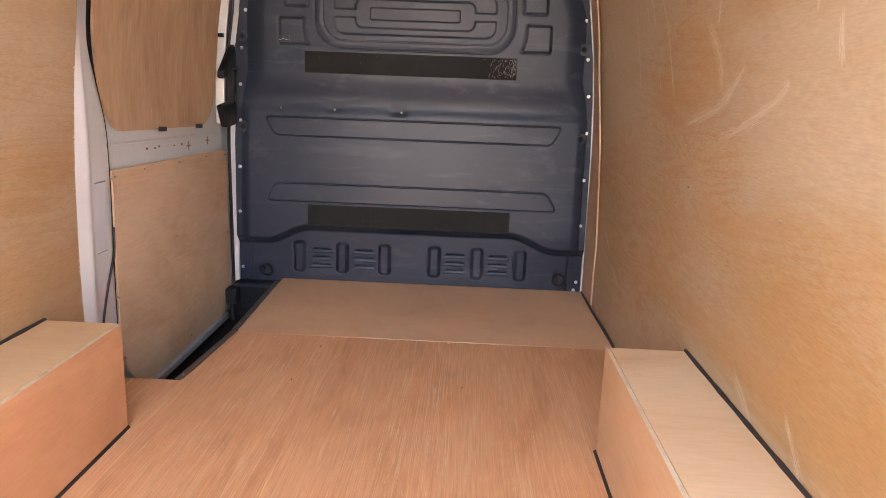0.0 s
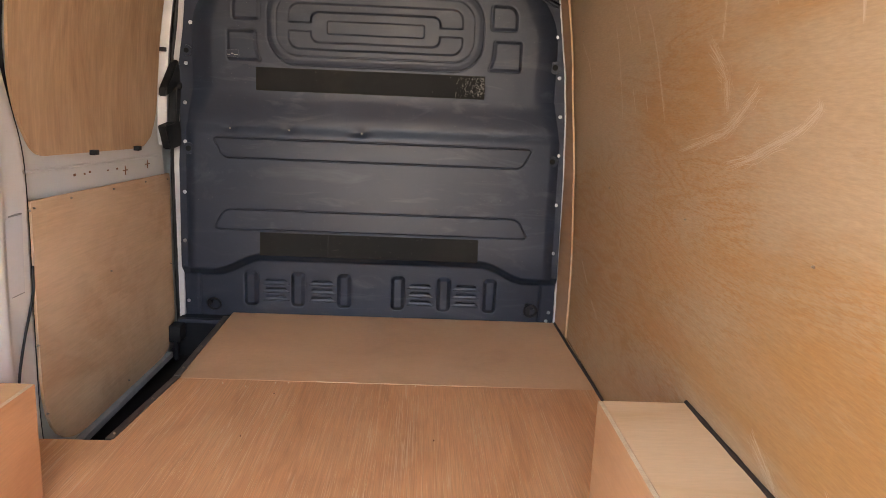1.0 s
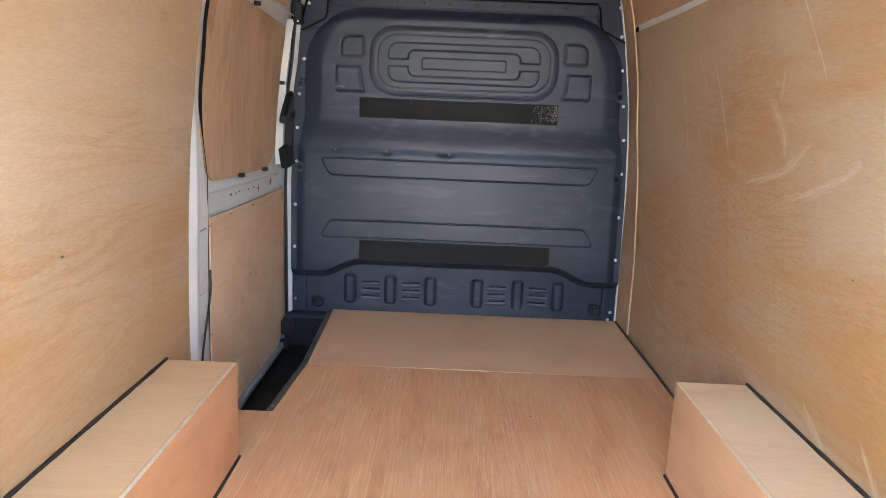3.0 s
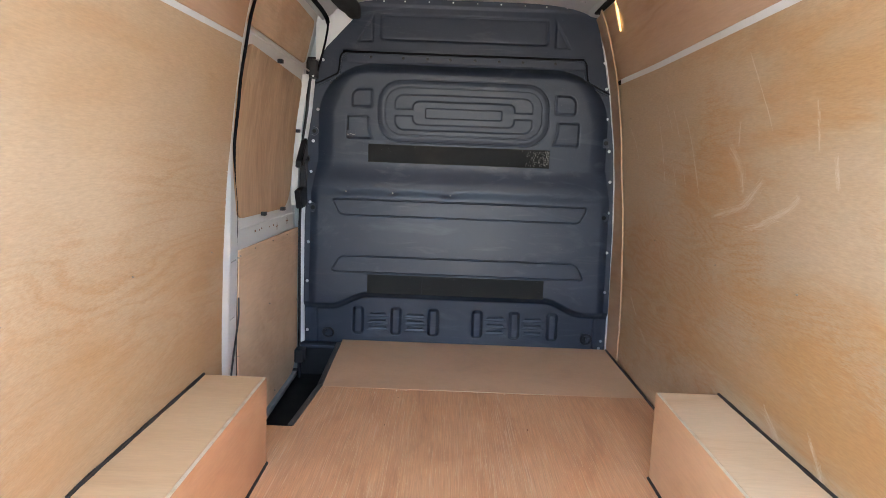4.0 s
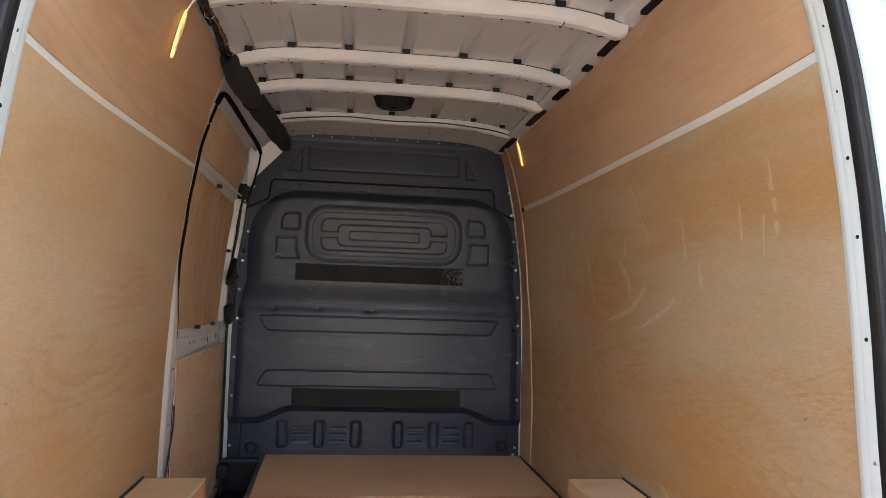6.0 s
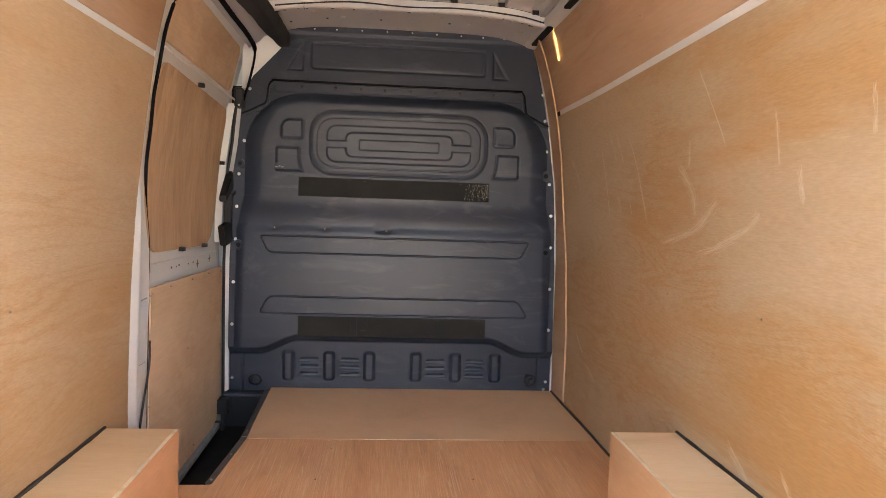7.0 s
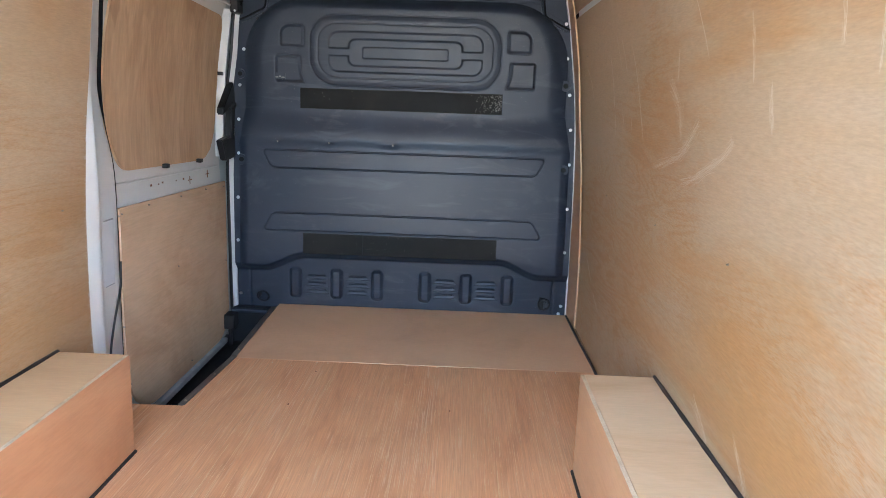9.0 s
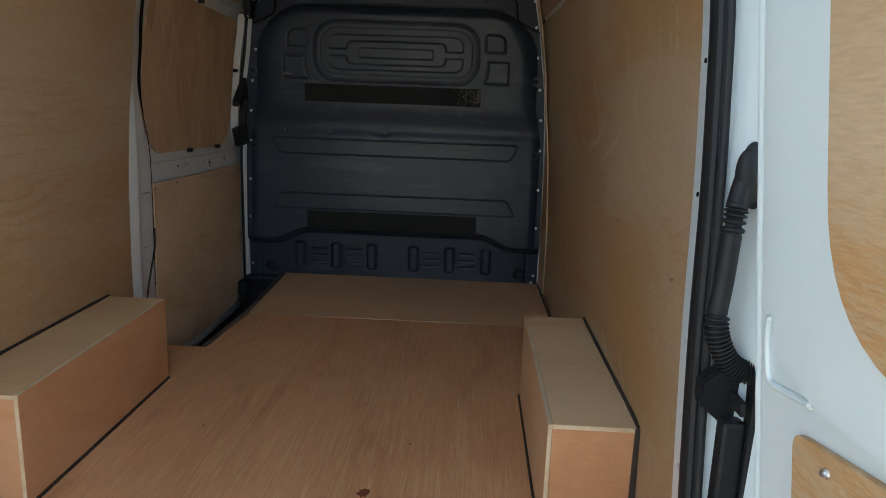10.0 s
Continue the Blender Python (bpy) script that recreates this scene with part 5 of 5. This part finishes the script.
def rear_door(side, label):
    """A rear door standing open; hinged at the outer end of the jamb."""
    d = thing("rear_door", label, "van door", group="rear doors")
    hinge = Vector((side * 0.875, 0.055, 0))
    ang = radians(5)
    out = Vector((side * math.sin(ang), -math.cos(ang), 0))
    inward = Vector((-side * math.cos(ang), -math.sin(ang), 0))
    W = 0.77

    def at(s, z, n):
        lean = 0.012 + 0.085 * (z - 0.75)
        return hinge + out * s + inward * (n + lean) + Vector((0, 0.095 * (z - 0.78), z))

    def sheet(name, n0, n1, corners, mat, lab="", bev=0.006, n=10):
        pts = []
        k = len(corners)
        for i in range(k):
            p0, p1, p2 = (Vector(corners[j % k][:2]) for j in (i - 1, i, i + 1))
            r = corners[i][2]
            a, b = (p0 - p1).normalized(), (p2 - p1).normalized()
            for t in (span(0, 1, n) if r > 0.002 else (0.5,)):
                pts.append((1 - t) ** 2 * (p1 + a * r) + 2 * t * (1 - t) * p1 + t * t * (p1 + b * r))
        bm = bmesh.new()
        f = bm.faces.new([bm.verts.new((p.x, p.y, n0)) for p in pts])
        ex = bmesh.ops.extrude_face_region(bm, geom=[f])
        top = [v for v in ex["geom"] if isinstance(v, bmesh.types.BMVert)]
        for v in top:
            v.co.z = n1
        if bev:
            es = [e for e in bm.edges if all(abs(v.co.z - n1) < 1e-6 for v in e.verts)]
            bmesh.ops.bevel(bm, geom=es, offset=bev, segments=3, affect="EDGES")
        for v in bm.verts:
            v.co = at(v.co.x, v.co.y, v.co.z)
        return part(name, bm, mat, d, lab)

    sheet("outer_skin", -0.030, 0.0, [(0.0, -0.10, 0.03), (W, -0.10, 0.03), (W, 1.80, 0.06), (0.0, 1.80, 0.04)], BODY, "glossy white outer skin")
    sheet("inner_frame", 0.0005, 0.018, [(0.030, -0.08, 0.03), (W - 0.03, -0.08, 0.03), (W - 0.03, 1.77, 0.06), (0.030, 1.77, 0.04)], BODY, "white pressed steel inner frame", 0.010)
    sheet("raised_border", 0.0175, 0.034, [(0.072, 0.785, 0.15), (W - 0.07, 0.785, 0.17), (W - 0.07, 1.74, 0.1), (0.072, 1.74, 0.1)], BODY, "", 0.014)
    sheet("window_board", 0.0342, 0.040, [(0.217, 0.872, 0.17), (W - 0.14, 0.872, 0.15), (W - 0.14, 1.68, 0.08), (0.210, 1.68, 0.08)], WALL_PLY, "plywood panel covering the window", 0.001)
    lower = sheet("lower_board", 0.0185, 0.027, [(0.127, 0.05, 0.02), (W - 0.10, 0.05, 0.02), (W - 0.10, 0.825, 0.02), (0.134, 0.748, 0.02)], WALL_PLY, "screwed plywood lower panel", 0.001)
    bm = tube([at(p.x, p.y, 0.020) for p in spline([(0.066, 0.862, 0), (0.061, 0.845, 0), (0.060, 0.82, 0), (0.062, 0.795, 0), (0.070, 0.780, 0), (0.10, 0.782, 0), (0.13, 0.786, 0), (0.162, 0.790, 0)], 5)], 0.005, None, 8)
    part("pressed_rib", bm, BODY, d, smooth=True)
    for s, z in ((0.205, 0.735), (0.16, 0.30), (0.45, 0.745)):
        screw("screw", at(s, z, 0.0285), inward, lower, 0.006)
    part("edge_seal", tube([at(W + 0.004, z, 0.004) for z in span(-0.08, 1.78, 24)], 0.012, None, 8), RUBBER, d, "black rubber edge seal", True)
    part("hinge_edge", tube([at(0.004, z, 0.002) for z in span(-0.09, 1.79, 24)], 0.006, None, 8), BODY, d, smooth=True)
    # swage line and handle recess outside
    bm = tube([at(s, 0.78, -0.031) for s in span(0.02, W - 0.05, 10)], 0.010, None, 8)
    part("swage_line", bm, BODY, d, smooth=True)
    c = at(W - 0.10, 0.60, -0.030)
    bm = disc(c, -inward, 0.085, 0.012, seg=32, r2=0.078)
    part("handle_recess", bm, BODY, d, "round pressed handle recess")
    return d


rear_door(1, "open white rear door lined inside with plywood panels")
rear_door(-1, "open white rear door with a swage line and round handle recess outside")

hose = thing("wiring_hose", "black corrugated rubber hose between rear door frame and door", "hose")
path = spline([(0.848, 0.145, 1.030), (0.836, 0.135, 0.99), (0.830, 0.128, 0.955), (0.824, 0.122, 0.871), (0.820, 0.120, 0.813), (0.830, 0.118, 0.775), (0.848, 0.115, 0.750), (0.872, 0.110, 0.742), (0.900, 0.10, 0.748)], 40)
rad = []
for i, p in enumerate(path):
    t = i / (len(path) - 1)
    z = p.z
    cor = 0.0030 * math.copysign(abs(math.sin(i * 0.9)) ** 0.6, math.sin(i * 0.9))
    if z > 0.975 and t < 0.3:
        rad.append(0.0150)
    elif 0.94 < z <= 0.975:
        rad.append(0.0140 + cor)
    elif 0.825 < z <= 0.94 and t < 0.6:
        rad.append(0.0140)
    else:
        rad.append(0.0150 + cor)
part("corrugated_tube", tube(path, 0.016, None, 14, rad), RUBBER, hose, smooth=True)
bm = bmesh.new()
bmesh.ops.create_uvsphere(bm, u_segments=20, v_segments=14, radius=1, matrix=Matrix.Translation((0.846, 0.138, 1.018)) @ Matrix.Rotation(-0.12, 4, "Y") @ Matrix.Diagonal((0.018, 0.016, 0.040, 1)))
part("boot", bm, RUBBER, hose, "oval rubber boot", True)
bm = bmesh.new()
bmesh.ops.create_uvsphere(bm, u_segments=24, v_segments=12, radius=1, matrix=Matrix.Translation((0.858, 0.150, 1.020)) @ Matrix.Rotation(-0.10, 4, "Y") @ Matrix.Diagonal((0.020, 0.010, 0.048, 1)))
part("boot_flange", bm, RUBBER, hose, "flat oval rubber flange", True)
check = thing("door_check_strap", "black steel door check bracket below the hose", "door check")
bm = bmesh.new()
vs = [bm.verts.new((x, 0.105 + 0.25 * (x - 0.80), z)) for x, z in ((0.806, 0.726), (0.842, 0.748), (0.892, 0.752), (0.892, 0.640), (0.846, 0.655), (0.806, 0.690))]
ex = bmesh.ops.extrude_face_region(bm, geom=[bm.faces.new(vs)])
bmesh.ops.translate(bm, vec=(0, 0.03, 0), verts=[v for v in ex["geom"] if isinstance(v, bmesh.types.BMVert)])
bmesh.ops.bevel(bm, geom=list(bm.edges), offset=0.003, segments=2, affect="EDGES")
part("bracket", bm, BULK_BLACK, check)
part("strap", block(0.850, 0.858, 0.07, 0.115, 0.690, 0.712, 0.003), BULK_BLACK, check)
part("post", block(0.836, 0.869, 0.088, 0.118, -0.08, 0.672, 0.006), BULK_BLACK, check)
part("post_cover", block(0.870, 0.905, 0.082, 0.118, -0.08, 0.745, 0.006), RUBBER, check)

# ---- outer body that closes the van ----
body = thing("van_body", "white van body shell around the load space", "van body", "structure")
for side in (1, -1):
    shell("side_panel", lambda u, v: (side * (lerp(-0.5 + 2.5 * v, [(-0.5, 0.985), (1.0, 0.975), (1.5, 0.93), (1.85, 0.84), (2.0, 0.76)]) - 0.03 * max(0, (0.6 - u)) ** 2), u, -0.5 + 2.5 * v), span(0.10, 3.5, 14), span(0, 1, 20), (side * 0.012, 0, 0), BODY, body, "white outer side panel")
shell("roof_panel", lambda u, v: (u, v, 2.075 - 0.08 * (abs(u) / 0.78) ** 3), span(-0.79, 0.79, 24), span(0.06, 3.5, 10), (0, 0, 0.012), BODY, body, "white outer roof panel")
part("front_wall", block(-1.06, 1.06, 3.502, 3.56, -0.62, 2.16, 0.004), BODY, body)
part("underbody", block(-0.982, 0.982, 0.10, 3.50, -0.655, -0.23, 0.01), BULK_BLACK, body, "dark underbody")
